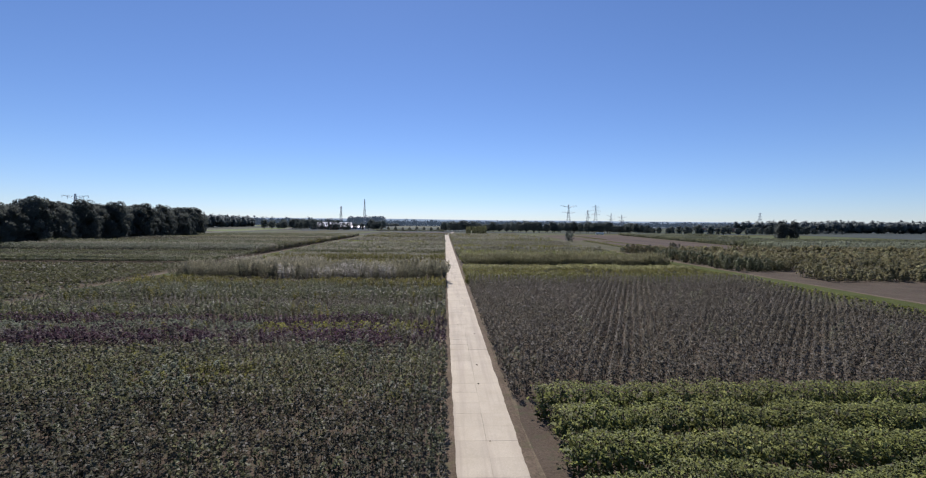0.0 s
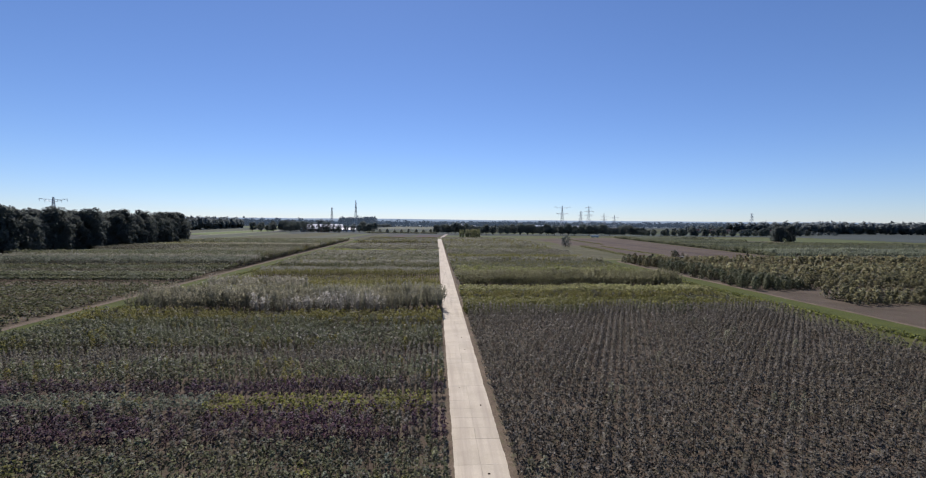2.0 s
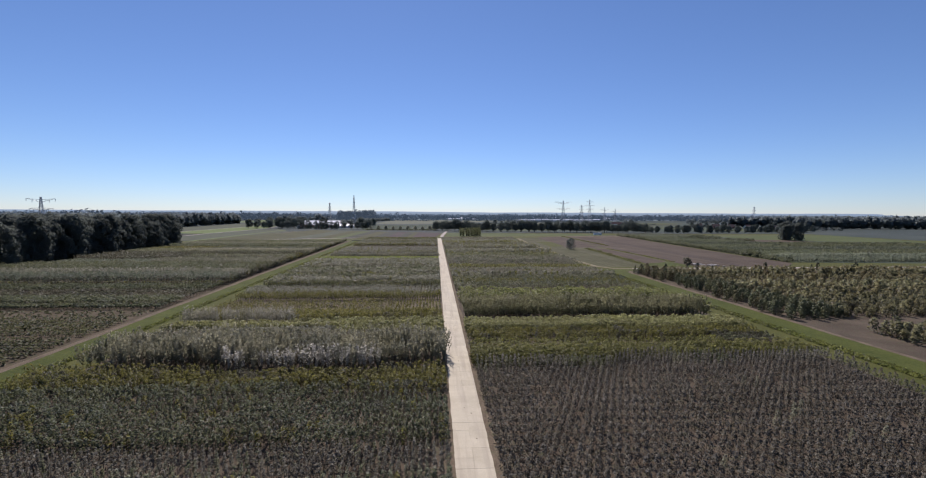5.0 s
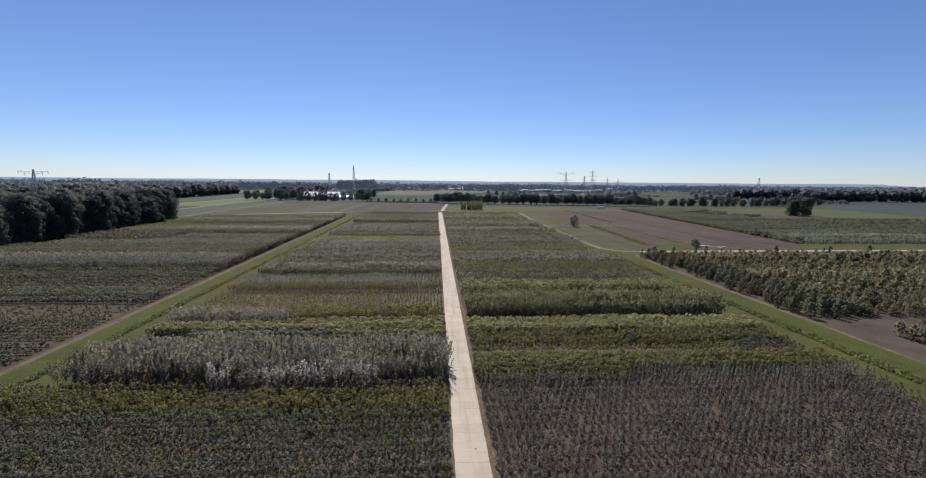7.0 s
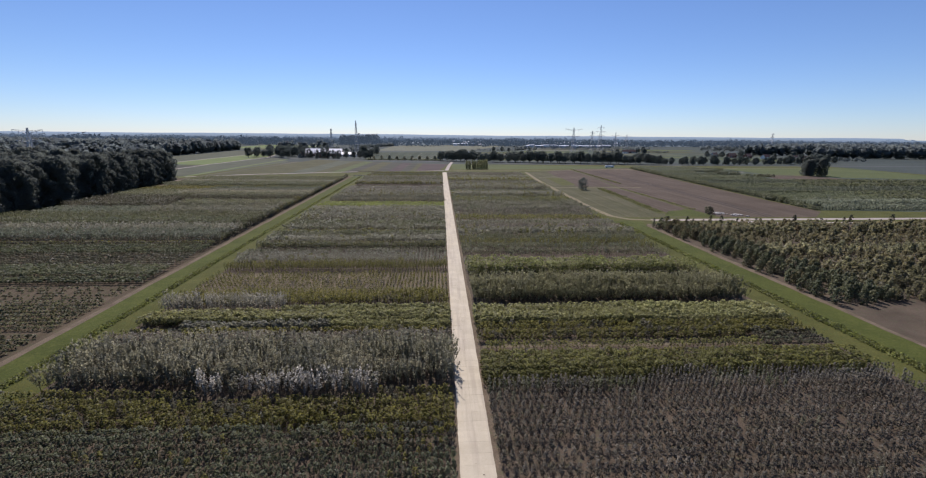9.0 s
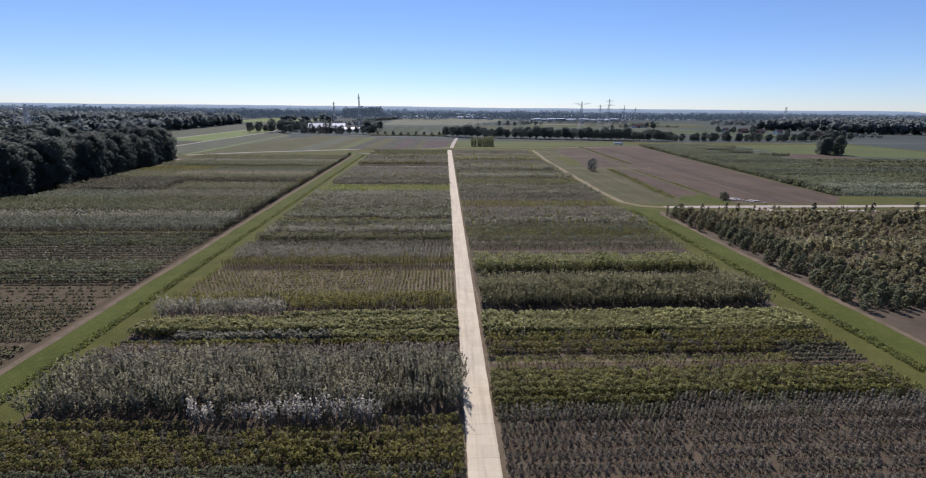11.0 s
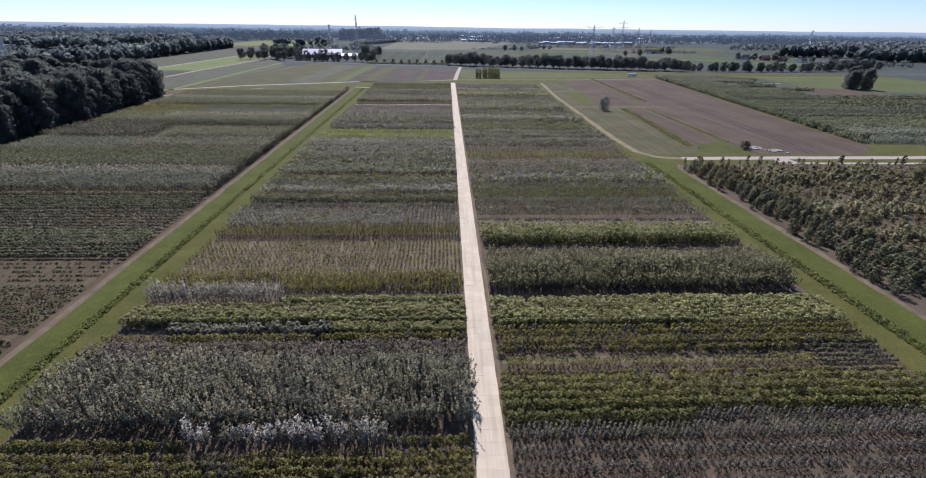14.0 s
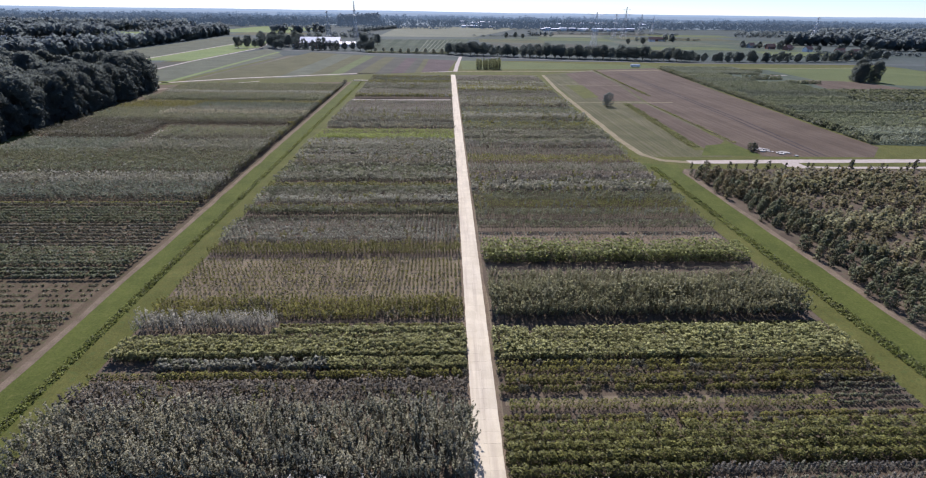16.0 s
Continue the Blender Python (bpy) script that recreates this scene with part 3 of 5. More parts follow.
kind("farcrop", 3.0, 0.85, 0.1, 1.25, 1.7, 120, 0.16, L_CROP, "wand")
kind("farreed", 3.0, 0.9, 0.1, 1.25, 1.7, 130, 0.16, L_REEDPALE, "wand")
kind("farcroplight", 2.6, 0.85, 0.1, 1.25, 1.7, 120, 0.16, L_CROPLIGHT, "wand")
kind("fardark", 2.6, 0.95, 0.1, 1.4, 1.9, 110, 0.2, L_BUSH, "bush")

ACCENT.update({L_ORCHARD_GREEN: L_TALL, L_ORCHARD_OLIVE: L_ORCHARD_DRY, L_GREY: L_BUSH, L_DKGREY: L_LIME, L_MAUVE: L_BUSH, L_GREEN: L_LIME, L_LEAFY: L_OLIVE, L_DKGREEN: L_LEAFY, L_MAUVENEAR: L_DKGREEN, L_YELLOW: L_OLIVE, L_PURPLE: L_DKGREEN, L_WILLOW: L_DKGREY, L_SILVER: L_GREY, L_FEATHER: L_WILLOW, L_OLIVE: L_LIME, L_TEAL: L_LIME, L_BROWN: L_LIME})
COMPANION.update({L_ORCHARD_GREEN: L_ORCHARD_OLIVE, L_ORCHARD_OLIVE: L_ORCHARD_GREEN, L_GREY: L_DKGREY, L_DKGREY: L_GREY, L_MAUVE: L_DKGREY, L_MAUVENEAR: L_DKGREY, L_PURPLE: L_MAUVE, L_YELLOW: L_LIME, L_WILLOW: L_GREY, L_GREEN: L_TEAL, L_LEAFY: L_DKGREEN, L_DKGREEN: L_GREEN, L_OLIVE: L_DKGREEN, L_TEAL: L_DKGREEN, L_BROWN: L_MAUVE})

# ---- ground ----
bm = bmesh.new()
N = 48
grid = [[bm.verts.new((-4800 + 9600 * i / N, -300 + 5100 * j / N, 0)) for i in range(N + 1)] for j in range(N + 1)]
for j in range(N):
    for i in range(N):
        bm.faces.new((grid[j][i], grid[j][i + 1], grid[j + 1][i + 1], grid[j + 1][i]))
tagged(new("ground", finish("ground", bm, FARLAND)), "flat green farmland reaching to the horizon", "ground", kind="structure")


def xl(y):
    return -73.0 - 0.03 * (y - 120)


def xr(y):
    return -61.5 - 0.024 * (y - 120)


def re(y):
    return 66.5 + 0.02 * (y - 130)


ground_patch("rough_verge", [(-420, -60), (480, -60), (520, 640), (-300, 640)], 0.008, VERGE, "rough olive grass between nursery fields", "grass")
ground_patch("nursery_soil", [(xr(-40), -40), (re(-40), -40), (re(505), 505), (xr(500), 500)], 0.015, SOIL, "bare brown nursery soil between planted rows", "soil")
ground_patch("nursery_soil", [(-200, 40), (xl(40), 40), (xl(452), 452), (-232, 425), (-190, 270)], 0.015, WEEDY, "weedy brown soil under planted rows beside a wood", "soil")
ground_patch("grass_strip", [(xl(-40), -40), (xr(-40), -40), (xr(455), 455), (xl(452), 452)], 0.03, GRASS, "mown bright green grass strip between nursery fields", "grass")
ground_patch("grass_strip", [(re(-40) + 0.3, -40), (81.0, -40), (81.2, 222), (84, 231), (re(240) + 2.5, 233), (re(228), 228)], 0.03, GRASS, "mown green grass strip with a ditch beside the nursery", "grass")
ground_patch("rough_verge", [(xr(-40) - 5.2, -40), (xr(-40) + 0.5, -40), (xr(455) + 0.5, 455), (xr(455) - 3.5, 455)], 0.036, VERGE, "rough olive grass beside nursery beds", "grass")
ground_patch("rough_verge", [(re(-40), -40), (72.0, -40), (72.2, 226), (re(226), 226)], 0.037, VERGE, "rough olive grass beside nursery beds", "grass")
ground_patch("sandy_edge", [(2.05, -40), (2.75, -40), (2.7, 110), (2.65, 160), (2.6, 470), (2.05, 470)], 0.035, DRYSOIL, "sandy brown verge along a concrete road", "verge")
ground_patch("sandy_edge", [(-3.0, -40), (-2.05, -40), (-2.05, 470), (-2.8, 470)], 0.035, SAND, "sandy brown verge along a concrete road", "verge")
ground_patch("soil_margin", [(xl(40) - 1.2, 40), (xl(40) + 0.3, 40), (xl(452) + 0.3, 452), (xl(452) - 0.9, 452)], 0.034, SAND, "bare pale soil margin beside mown grass", "soil")
ground_patch("orchard_soil", [(79.6, -40), (300, -40), (300, 226), (84, 226), (80, 220)], 0.018, SOIL, "bare brown soil under young orchard trees", "soil")
ground_patch("sandy_edge", [(80.6, -40), (82.6, -40), (82.9, 60), (82.2, 110), (83.2, 160), (82.6, 200), (84.6, 226), (84, 226), (80.8, 220)], 0.024, SAND, "bare sandy margin between mown grass and young orchard trees", "soil")
ground_patch("stubble_field", [(re(240) + 5, 242), (112, 242), (126, 300), (125, 362), (138, 455), (146, 556), (84, 508)], 0.02, STUBBLE, "weedy brown stubble field with faint rows", "field")
ground_patch("ploughed_field", [(124, 243), (172, 242), (188, 258), (190, 300), (195, 347), (203, 433), (213, 506), (219, 578), (146, 556), (138, 455), (126, 362)], 0.026, PLOUGH, "bare ploughed reddish brown field with wheel marks", "field")
ground_patch("ploughed_field", [(107, 250), (123, 268), (123, 362), (108, 362)], 0.028, PLOUGH, "bare ploughed brown strip between green lines", "field")
ground_patch("ploughed_field", [(97, 372), (125, 372), (136, 455), (140, 545), (108, 520)], 0.028, PLOUGH, "bare ploughed brown strip beside a dirt track", "field")
ground_patch("grass_patch", [(100, 244), (126, 244), (124, 264), (110, 260)], 0.034, GRASS, "small green grass patch beside a stone heap", "grass")
ground_patch("grass_field", [(10, 548), (222, 572), (222, 605), (60, 632), (10, 640)], 0.02, MEADOW, "green grass field in front of a tree-lined road", "field")
ground_patch("striped_field", [(-214, 444), (-120, 502), (-5, 533), (6, 640), (-108, 694), (-206, 682)], 0.02, STRIPES, "striped brown and green crop field", "field")
for n, (x0, x1, u0, u1, m) in enumerate(((-212, -150, -190, -150, CROP_OLIVE), (-150, -128, -150, -126, CROP_GREY), (-128, -112, -126, -110, CROP_OLIVE), (-112, -101, -110, -97, CROP_GREEN), (-101, -88, -97, -84, CROP_DARK),
                                        (-88, -72, -84, -70, CROP_OLIVE), (-72, -58, -70, -55, CROP_DARK), (-58, -46, -55, -42, CROP_MAUVE), (-46, -36, -42, -33, CROP_DARK), (-36, -30, -33, -27, CROP_OLIVE),
                                        (-30, -20, -27, -16, CROP_MAUVE), (-20, -5, -16, 5, CROP_MAUVE))):
    low = [(x, 531 + 0.36 * x - 0.0004 * x * x) for x in (x0, x1)]
    ground_patch("crop_strip", [low[0], low[1], (u1, 640 - 0.5 * u1), (u0, 640 - 0.5 * u0)], 0.03 + 0.004 * n, m, "long narrow crop strip beyond the cross road", "field")
ground_patch("dull_field", [(-420, 560), (-345, 575), (-355, 960), (-372, 1030), (-460, 1100)], 0.022, CROP_GREY, "dull grey-green crop field before a wood", "field")
ground_patch("grey_green_field", [(-268, 452), (-222, 446), (-209, 676), (-262, 790), (-290, 640)], 0.022, CROP_GREY, "dull green field beside a wood", "field")
ground_patch("bright_pasture", [(-344, 605), (-287, 606), (-285, 796), (-320, 955), (-356, 985)], 0.03, LIME, "bright light green pasture", "field")
ground_patch("orchard_field", [(-118, 738), (-7, 735), (45, 1100), (-168, 1060)], 0.02, ROWCROP, "dark green orchard field in straight rows", "field")
ground_patch("pale_field", [(-162, 1180), (55, 1190), (262, 1890), (-176, 1920)], 0.02, PALEFIELD, "wide pale green field far behind the road", "field")
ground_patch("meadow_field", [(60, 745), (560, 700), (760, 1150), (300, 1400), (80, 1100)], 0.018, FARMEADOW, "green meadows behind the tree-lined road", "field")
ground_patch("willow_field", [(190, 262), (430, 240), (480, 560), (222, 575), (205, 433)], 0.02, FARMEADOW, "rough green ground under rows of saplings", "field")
ground_patch("grass_field", [(330, 470), (480, 440), (520, 600), (340, 590)], 0.03, MEADOW, "green grass round a big tree", "grass")
ground_patch("pale_field", [(-600, 1300), (-390, 1290), (-400, 1640), (-620, 1750)], 0.02, LIME, "pale green field between far woods", "field")

for n, (x, y, w, d, m) in enumerate(((130, 752, 120, 60, MEADOW), (290, 790, 150, 70, CROP_OLIVE), (170, 880, 210, 90, CROP_DARK), (400, 860, 160, 70, MEADOW), (420, 980, 190, 120, CROP_GREY), (120, 1010, 130, 110, CROP_OLIVE), (560, 760, 170, 80, CROP_GREEN),
                                     (270, 1090, 150, 120, CROP_GREEN), (520, 1150, 260, 140, CROP_OLIVE), (-300, 1010, 130, 110, MEADOW), (-420, 1180, 160, 120, STUBBLE), (430, 1380, 300, 150, CROP_DARK), (-700, 1150, 240, 100, LIME), (300, 1260, 150, 90, PALEFIELD), (640, 1330, 220, 120, MEADOW), (620, 960, 120, 110, CROP_GREY))):
    ground_patch("far_field", [(x - w / 2, y), (x + w / 2, y - 6), (x + w / 2 + 14, y + d), (x - w / 2 + 10, y + d + 8)], 0.04 + n * 0.006, m, "far patch of farmland behind the avenue", "field")
for i in range(13, 22):
    strip_patch("orchard_row", [(-112 + 5.0 * i, 742), (-150 + 8.2 * i, 1050)], 1.3, 0.03 + 0.003 * (i % 2), PALEFIELD, "pale mown lane between orchard rows", "lane")
line_rng = np.random.default_rng(23)
for i in range(34):
    x, y, w = line_rng.uniform(60, 640), line_rng.uniform(750, 1500), line_rng.uniform(70, 260)
    strip_patch("field_ditch", [(x - w / 2, y), (x, y + line_rng.uniform(-6, 6)), (x + w / 2, y + line_rng.uniform(-14, 14))], line_rng.uniform(2.5, 6.0), 0.12 + 0.004 * i, ROWCROP if i % 3 else LIME, "dark overgrown ditch between far meadows" if i % 3 else "bright grass bank between far meadows", "ditch")
# tracks and roads
strip_patch("cross_road", [(-236, 430), (-180, 467), (-90, 506), (-40, 519), (0, 529)], 4.0, 0.05, PALEROAD, "pale gravel cross road at the nursery's end", "road")
strip_patch("link_road", [(2.5, 528), (5, 580), (9, 646), (12, 690)], 4.0, 0.055, PALEROAD, "pale road leading to a tree-lined avenue", "road")
strip_patch("grass_track", [(4, 531), (60, 536), (120, 540), (225, 560)], 4.0, 0.04, TRACK, "worn grass track along the field end", "track")
strip_patch("dirt_track", [(84, 508), (78, 420), (75.5, 330), (74, 270), (75, 246), (80, 237), (92, 234)], 3.0, 0.042, TRACK, "straw coloured dirt track beside the nursery", "track")
strip_patch("farm_road", [(90, 234.5), (130, 236), (180, 237), (330, 240)], 4.5, 0.05, PALEROAD, "pale concrete farm road between fields", "road")
strip_patch("farm_road", [(128, 228), (170, 228), (330, 229)], 2.4, 0.048, PALEROAD, "pale strip of paving beside an orchard", "road")
strip_patch("field_path", [(78, 366), (144, 368)], 1.4, 0.045, TRACK, "narrow pale path across the fields", "track")
strip_patch("wheel_mark", [(163, 531), (159, 403), (155.5, 321), (149, 243)], 1.3, 0.04, WHEEL, "dark wheel mark across ploughed soil", "track")
strip_patch("wheel_mark", [(166.5, 531), (162.5, 403), (159, 321), (152.5, 243)], 1.3, 0.04, WHEEL, "dark wheel mark across ploughed soil", "track")
strip_patch("avenue_road", [(-320, 800), (-110, 725), (0, 700), (140, 655), (280, 636), (520, 640), (900, 650)], 7.0, 0.06, ASPHALT, "grey asphalt road in front of an avenue of trees", "road")
ground_patch("dark_wedge", [(-330, 575), (-285, 600), (-280, 580), (-279, 520)], 0.034, CROP_DARK, "dark green wedge of crops between a wood and a pasture", "field")
strip_patch("grass_bank", [(-223, 433), (-228, 560), (-233, 737)], 5.0, 0.05, LIME, "bright grass bank between crop fields", "grass")
strip_patch("pasture_path", [(-345, 604), (-350, 800), (-357, 985)], 3.0, 0.052, PALEROAD, "pale path along a bright pasture", "track")
strip_patch("gravel_path", [(-212, 404), (-200, 415), (-156, 451)], 2.2, 0.05, PALEROAD, "pale gravel path beside a cross road", "track")
strip_patch("pasture_path", [(-279, 522), (-284, 602), (-282, 796), (-318, 960)], 3.0, 0.05, PALEROAD, "pale path along a bright pasture", "track")
strip_patch("bare_path", [(-140.5, 283), (-137, 262)], 2.0, 0.05, PALEROAD, "short pale bare strip among nursery beds", "track")
strip_patch("bare_path", [(-138, 214), (-136, 203)], 1.6, 0.05, PALEROAD, "short pale bare strip among nursery beds", "track")

# ---- concrete road of square plates ----
bm = bmesh.new()
box(bm, -2.06, 2.06, -30, 504, 0.0, 0.055)
road = tagged(new("road", finish("road", bm, CONCRETE)), "long straight light concrete plate road through the nursery", "road", kind="structure")


def plate_bm(bm, x, y, lift=0.0, tilt=0.0):
    w = 0.998
    top, low = 0.115 + lift, 0.05
    rings = []
    for s, z in ((w, low), (w, top - 0.006), (w - 0.006, top)):
        rings.append([bm.verts.new((x + sx * s, y + sy * s, z + tilt * sy)) for sx, sy in ((-1, -1), (1, -1), (1, 1), (-1, 1))])
    bm.faces.new(rings[2])
    for a, b in ((0, 1), (1, 2)):
        for k in range(4):
            bm.faces.new((rings[a][k], rings[a][(k + 1) % 4], rings[b][(k + 1) % 4], rings[b][k]))


PLATES = []
for k in range(5):
    bm = bmesh.new()
    plate_bm(bm, 0, 0, 0.002 * (k - 2), 0.0015 * ((k * 7) % 5 - 2))
    PLATES.append(finish("plate", bm, CONCRETE))
for j in range(150):
    for i in (-1, 1):
        p = new("plate", PLATES[rng.integers(0, 5)])
        p.parent = road
        p.matrix_basis = pose(i * 1.0 + rng.normal(0, 0.004), 11 + 2.0 * j, 0, 0, 0, rng.normal(0, 0.06))
bm = bmesh.new()
for j in list(range(-20, 0)) + list(range(150, 246)):
    for i in (-1, 1):
        plate_bm(bm, i * 1.0 + rng.normal(0, 0.008), 11 + 2.0 * j, rng.normal(0, 0.004))
rest = part("plate_rest", bm, CONCRETE, road)
rest["kind"] = "stuff"
# soil washed over the plates' outer edges
for side in (-1, 1):
    bm = bmesh.new()
    prev = None
    for i in range(960):
        y = -28 + 0.5 * i
        lap = 0.06 + 0.07 * noise.noise(Vector((side * 5, y * 0.33, 0))) + 0.06 * noise.noise(Vector((side * 5, y * 1.4, 4)))
        cur = [bm.verts.new((side * (2.0 - max(lap, -0.05)), y, 0.124)), bm.verts.new((side * 2.06, y, 0.128)), bm.verts.new((side * (2.55 + 0.2 * noise.noise(Vector((side, y * 0.4, 9)))), y, 0.04))]
        if prev:
            for k in (0, 1):
                bm.faces.new((prev[k], cur[k], cur[k + 1], prev[k + 1]) if side < 0 else (prev[k + 1], cur[k + 1], cur[k], prev[k]))
        prev = cur
    tagged(new("soil_edge", finish("soil_edge", bm, SAND)), "crumbled sandy soil spilling over concrete plate edges", "soil", kind="structure")
# culvert slab over the ditch
bm = bmesh.new()
box(bm, -82.5, -69, 457.5, 461, 0.05, 0.35)
box(bm, -82.5, -69, 457.0, 457.5, 0.05, 0.6)
tagged(new("culvert", finish("culvert", bm, CONCRETE)), "pale concrete culvert across a grassy ditch", "culvert", kind="structure")


# ---- nursery beds left of the road ----
def left(k, y0, y1, label, a=None, b=-2.7, **more):
    lean = (-0.024, 0.0) if a is None else (0.0, 0.0)
    return block(k, y0, y1, xr(y0) + (0.8 if y1 > 99 else -3.8) if a is None else a, b, label, slant=lean, **more)


def right(k, y0, y1, label, a=2.9, b=None, **more):
    lean = (0.0, 0.02) if b is None else (0.0, 0.0)
    return block(k, y0, y1, a, re(y0) - 0.8 if b is None else b, label, slant=lean, **more)


left("dkgreen", 18, 33, "rows of dark green young nursery trees", b=-2.7)
left("green", 33, 44, "rows of green young trees with yellowing leaves", b=-2.7)
left("dkgreen", 44, 47.5, "rows of dull green young trees in brown soil", tall=0.9)
left("purple", 47.5, 53.5, "rows of dark purple-leaved young trees in bare soil", gaps=0.06)
left("teal", 53.5, 57.5, "rows of pale blue-green young trees", b=-24)
left("yellow", 53.5, 57.5, "rows of yellow-green young bushes", a=-24, b=-4, gaps=0.12)
left("purple", 57.5, 61, "rows of dark purple young trees", gaps=0.1)
left("leafygreen", 61, 67, "rows of dull grey-green young trees in brown soil", gaps=0.08)
left("mauvelow", 67, 73, "rows of mauve-grey young trees in brown soil")
left("leafygreen", 73, 82, "rows of dark green young nursery trees")
left("leafygreen", 82, 90, "rows of green leafy young trees", tall=0.9)
left("olivegreen", 90, 96.4, "rows of olive and yellow-green young trees")
left("olivegreen", 96.4, 98.4, "rows of olive and yellow-green young trees", a=-66, b=-37.5)
left("olivegreen", 96.4, 98.4, "rows of olive and yellow-green young trees", a=-12.5)
left("willow", 99.4, 110.6, "dense bed of tall grey-leaved willow shoots", b=-2.35, gaps=0.02)
left("silver", 96.6, 98.4, "row of silvery white-leaved young trees", a=-37, b=-13, gaps=0.12)
left("brown", 110.8, 115.4, "rows of tall brownish mauve shoots", tall=1.5)
left("brown", 115.4, 117.4, "row of brownish mauve shoots", tall=0.9, gaps=0.15)
left("silverlow", 119.6, 122.2, "short rows of pale silvery young trees", a=-52, b=-25)
left("olivegreen", 117.6, 119.4, "row of olive green young trees", tall=0.8)
left("light", 119.4, 122.2, "rows of broad-leaved light green plants", a=-25)
left("light", 122.2, 128.2, "rows of broad-leaved light green plants")
left("light", 128.2, 129.8, "rows of broad-leaved light green plants", a=-36)
left("feather", 129.3, 133.0, "block of silver-grey feathery shoots", a=-61, b=-36.5, gaps=0.02)
left("lowgreen", 130.4, 132.6, "low dark weeds between nursery beds", a=-36, tall=0.7)
left("olive", 133.2, 140.6, "bed of wispy olive green shoots", gaps=0.02)
ground_patch("dry_soil", [(xr(140) + 1, 141), (-2.9, 141), (-2.9, 157.6), (xr(157) + 1, 157.6)], 0.02, DRYSOIL, "pale dry nursery soil between small plants", "soil")
ground_patch("dry_soil", [(3.2, 161.8), (re(162) - 1, 161.8), (re(171) - 1, 171.3), (3.2, 171.3)], 0.02, SAND, "pale dry nursery soil between seedlings", "soil")
ground_patch("dry_soil", [(3.2, 112.6), (re(112) - 14, 112.8), (re(112) - 14, 114.1), (3.2, 114.0)], 0.02, DRYSOIL, "pale dry strip between two plant rows", "soil")
left("stubble", 141.2, 157, "sparse rows of small stubby plants on bare soil", gaps=0.1)
left("olivetall", 157.8, 162.8, "tall dense bed of olive green shoots", gaps=0.01, tall=1.15)
left("dkgrey", 163.5, 171, "rows of dark grey-green young trees", tall=1.05)
left("grey", 171, 178, "rows of grey-leaved young trees")
left("dkgreen", 178, 184, "rows of dark green young trees")
left("brown", 184, 188, "rows of brownish young shoots")
left("dkgrey", 188, 193, "rows of dark grey-green young trees", tall=1.1)
left("grey", 193, 202, "rows of grey-leaved young trees")
left("yellow", 202, 207, "rows of yellow-green young bushes", tall=1.2)
left("grey", 208, 225, "rows of grey-leaved young trees")
left("olivegreen", 225, 229, "rows of olive green young trees", tall=1.2)
left("dkgrey", 229, 239, "rows of dark grey young trees", tall=1.25)
left("grey", 240, 250, "rows of grey-leaved young trees")
left("dkgrey", 250, 262, "rows of dark grey-green young trees")
left("limebed", 263, 284, "bed of bright yellow-green young bushes", far=0.34)
left("willow", 285, 300, "bed of pale grey willow shoots", tall=0.7)
left("dkgrey", 302, 326, "rows of dark grey-green young trees", tall=1.3)
left("mauvefar", 326, 352, "rows of mauve-grey young trees", tall=1.2)
left("dkgrey", 353, 364, "rows of dark grey-green young trees", tall=0.7)
strip_patch("bare_path", [(-67, 369.5), (-3.2, 371.5)], 3.6, 0.04, PALEROAD, "pale bare path across nursery beds", "track")
left("dkgrey", 374.5, 380, "rows of dark grey-green young trees")
left("mauvefar", 381, 410, "rows of mauve-grey young trees")
left("dkgrey", 411, 440, "rows of dark grey-green young trees")
left("teal", 441, 482, "rows of dull blue-green young trees", tall=1.1)

# ---- nursery beds right of the road ----
right("mauve", 36.5, 62, "rows of mauve-grey young trees on bare soil", gaps=0.04, even=True)
right("mauve", 62, 97, "rows of mauve-grey young trees on bare soil", gaps=0.04, tall=0.9, even=True)
right("mauvelow", 97, 99.6, "dense rows of mauve-grey young trees", gaps=0.02)
right("mauvelow", 99.6, 101.6, "dense rows of mauve-grey young trees", a=27.5, gaps=0.02)
right("bushgreen", 99.6, 101.8, "rows of round leafy green bushes", b=27)
right("bushgreen", 101.8, 108, "rows of round leafy green bushes")
right("olivegreen", 108, 110.5, "row of low olive shoots in brown soil", tall=0.6, gaps=0.12)
right("yellow", 110.5, 113, "row of yellow-green low bushes", a=4, b=52)
right("dkgreen", 110.5, 117, "rows of dark green young trees", a=53, tall=0.6)
right("olivegreen", 114.0, 116, "rows of small olive green trees on bare soil", b=52, gaps=0.15, tall=0.7)
right("olivegreen", 115.8, 118.0, "row of low olive green bushes", a=4, tall=0.75)
right("olivegreen", 118.2, 121.2, "rows of olive green young trees", tall=0.85)
right("light", 121.4, 129.8, "rows of broad-leaved light green plants", b=38)
right("light", 123.2, 129.8, "rows of broad-leaved light green plants", a=38)
right("lightbush", 121, 123.2, "row of round pale green bushes", a=37)
right("lowgreen", 130.2, 132, "row of low green bushes", a=31)
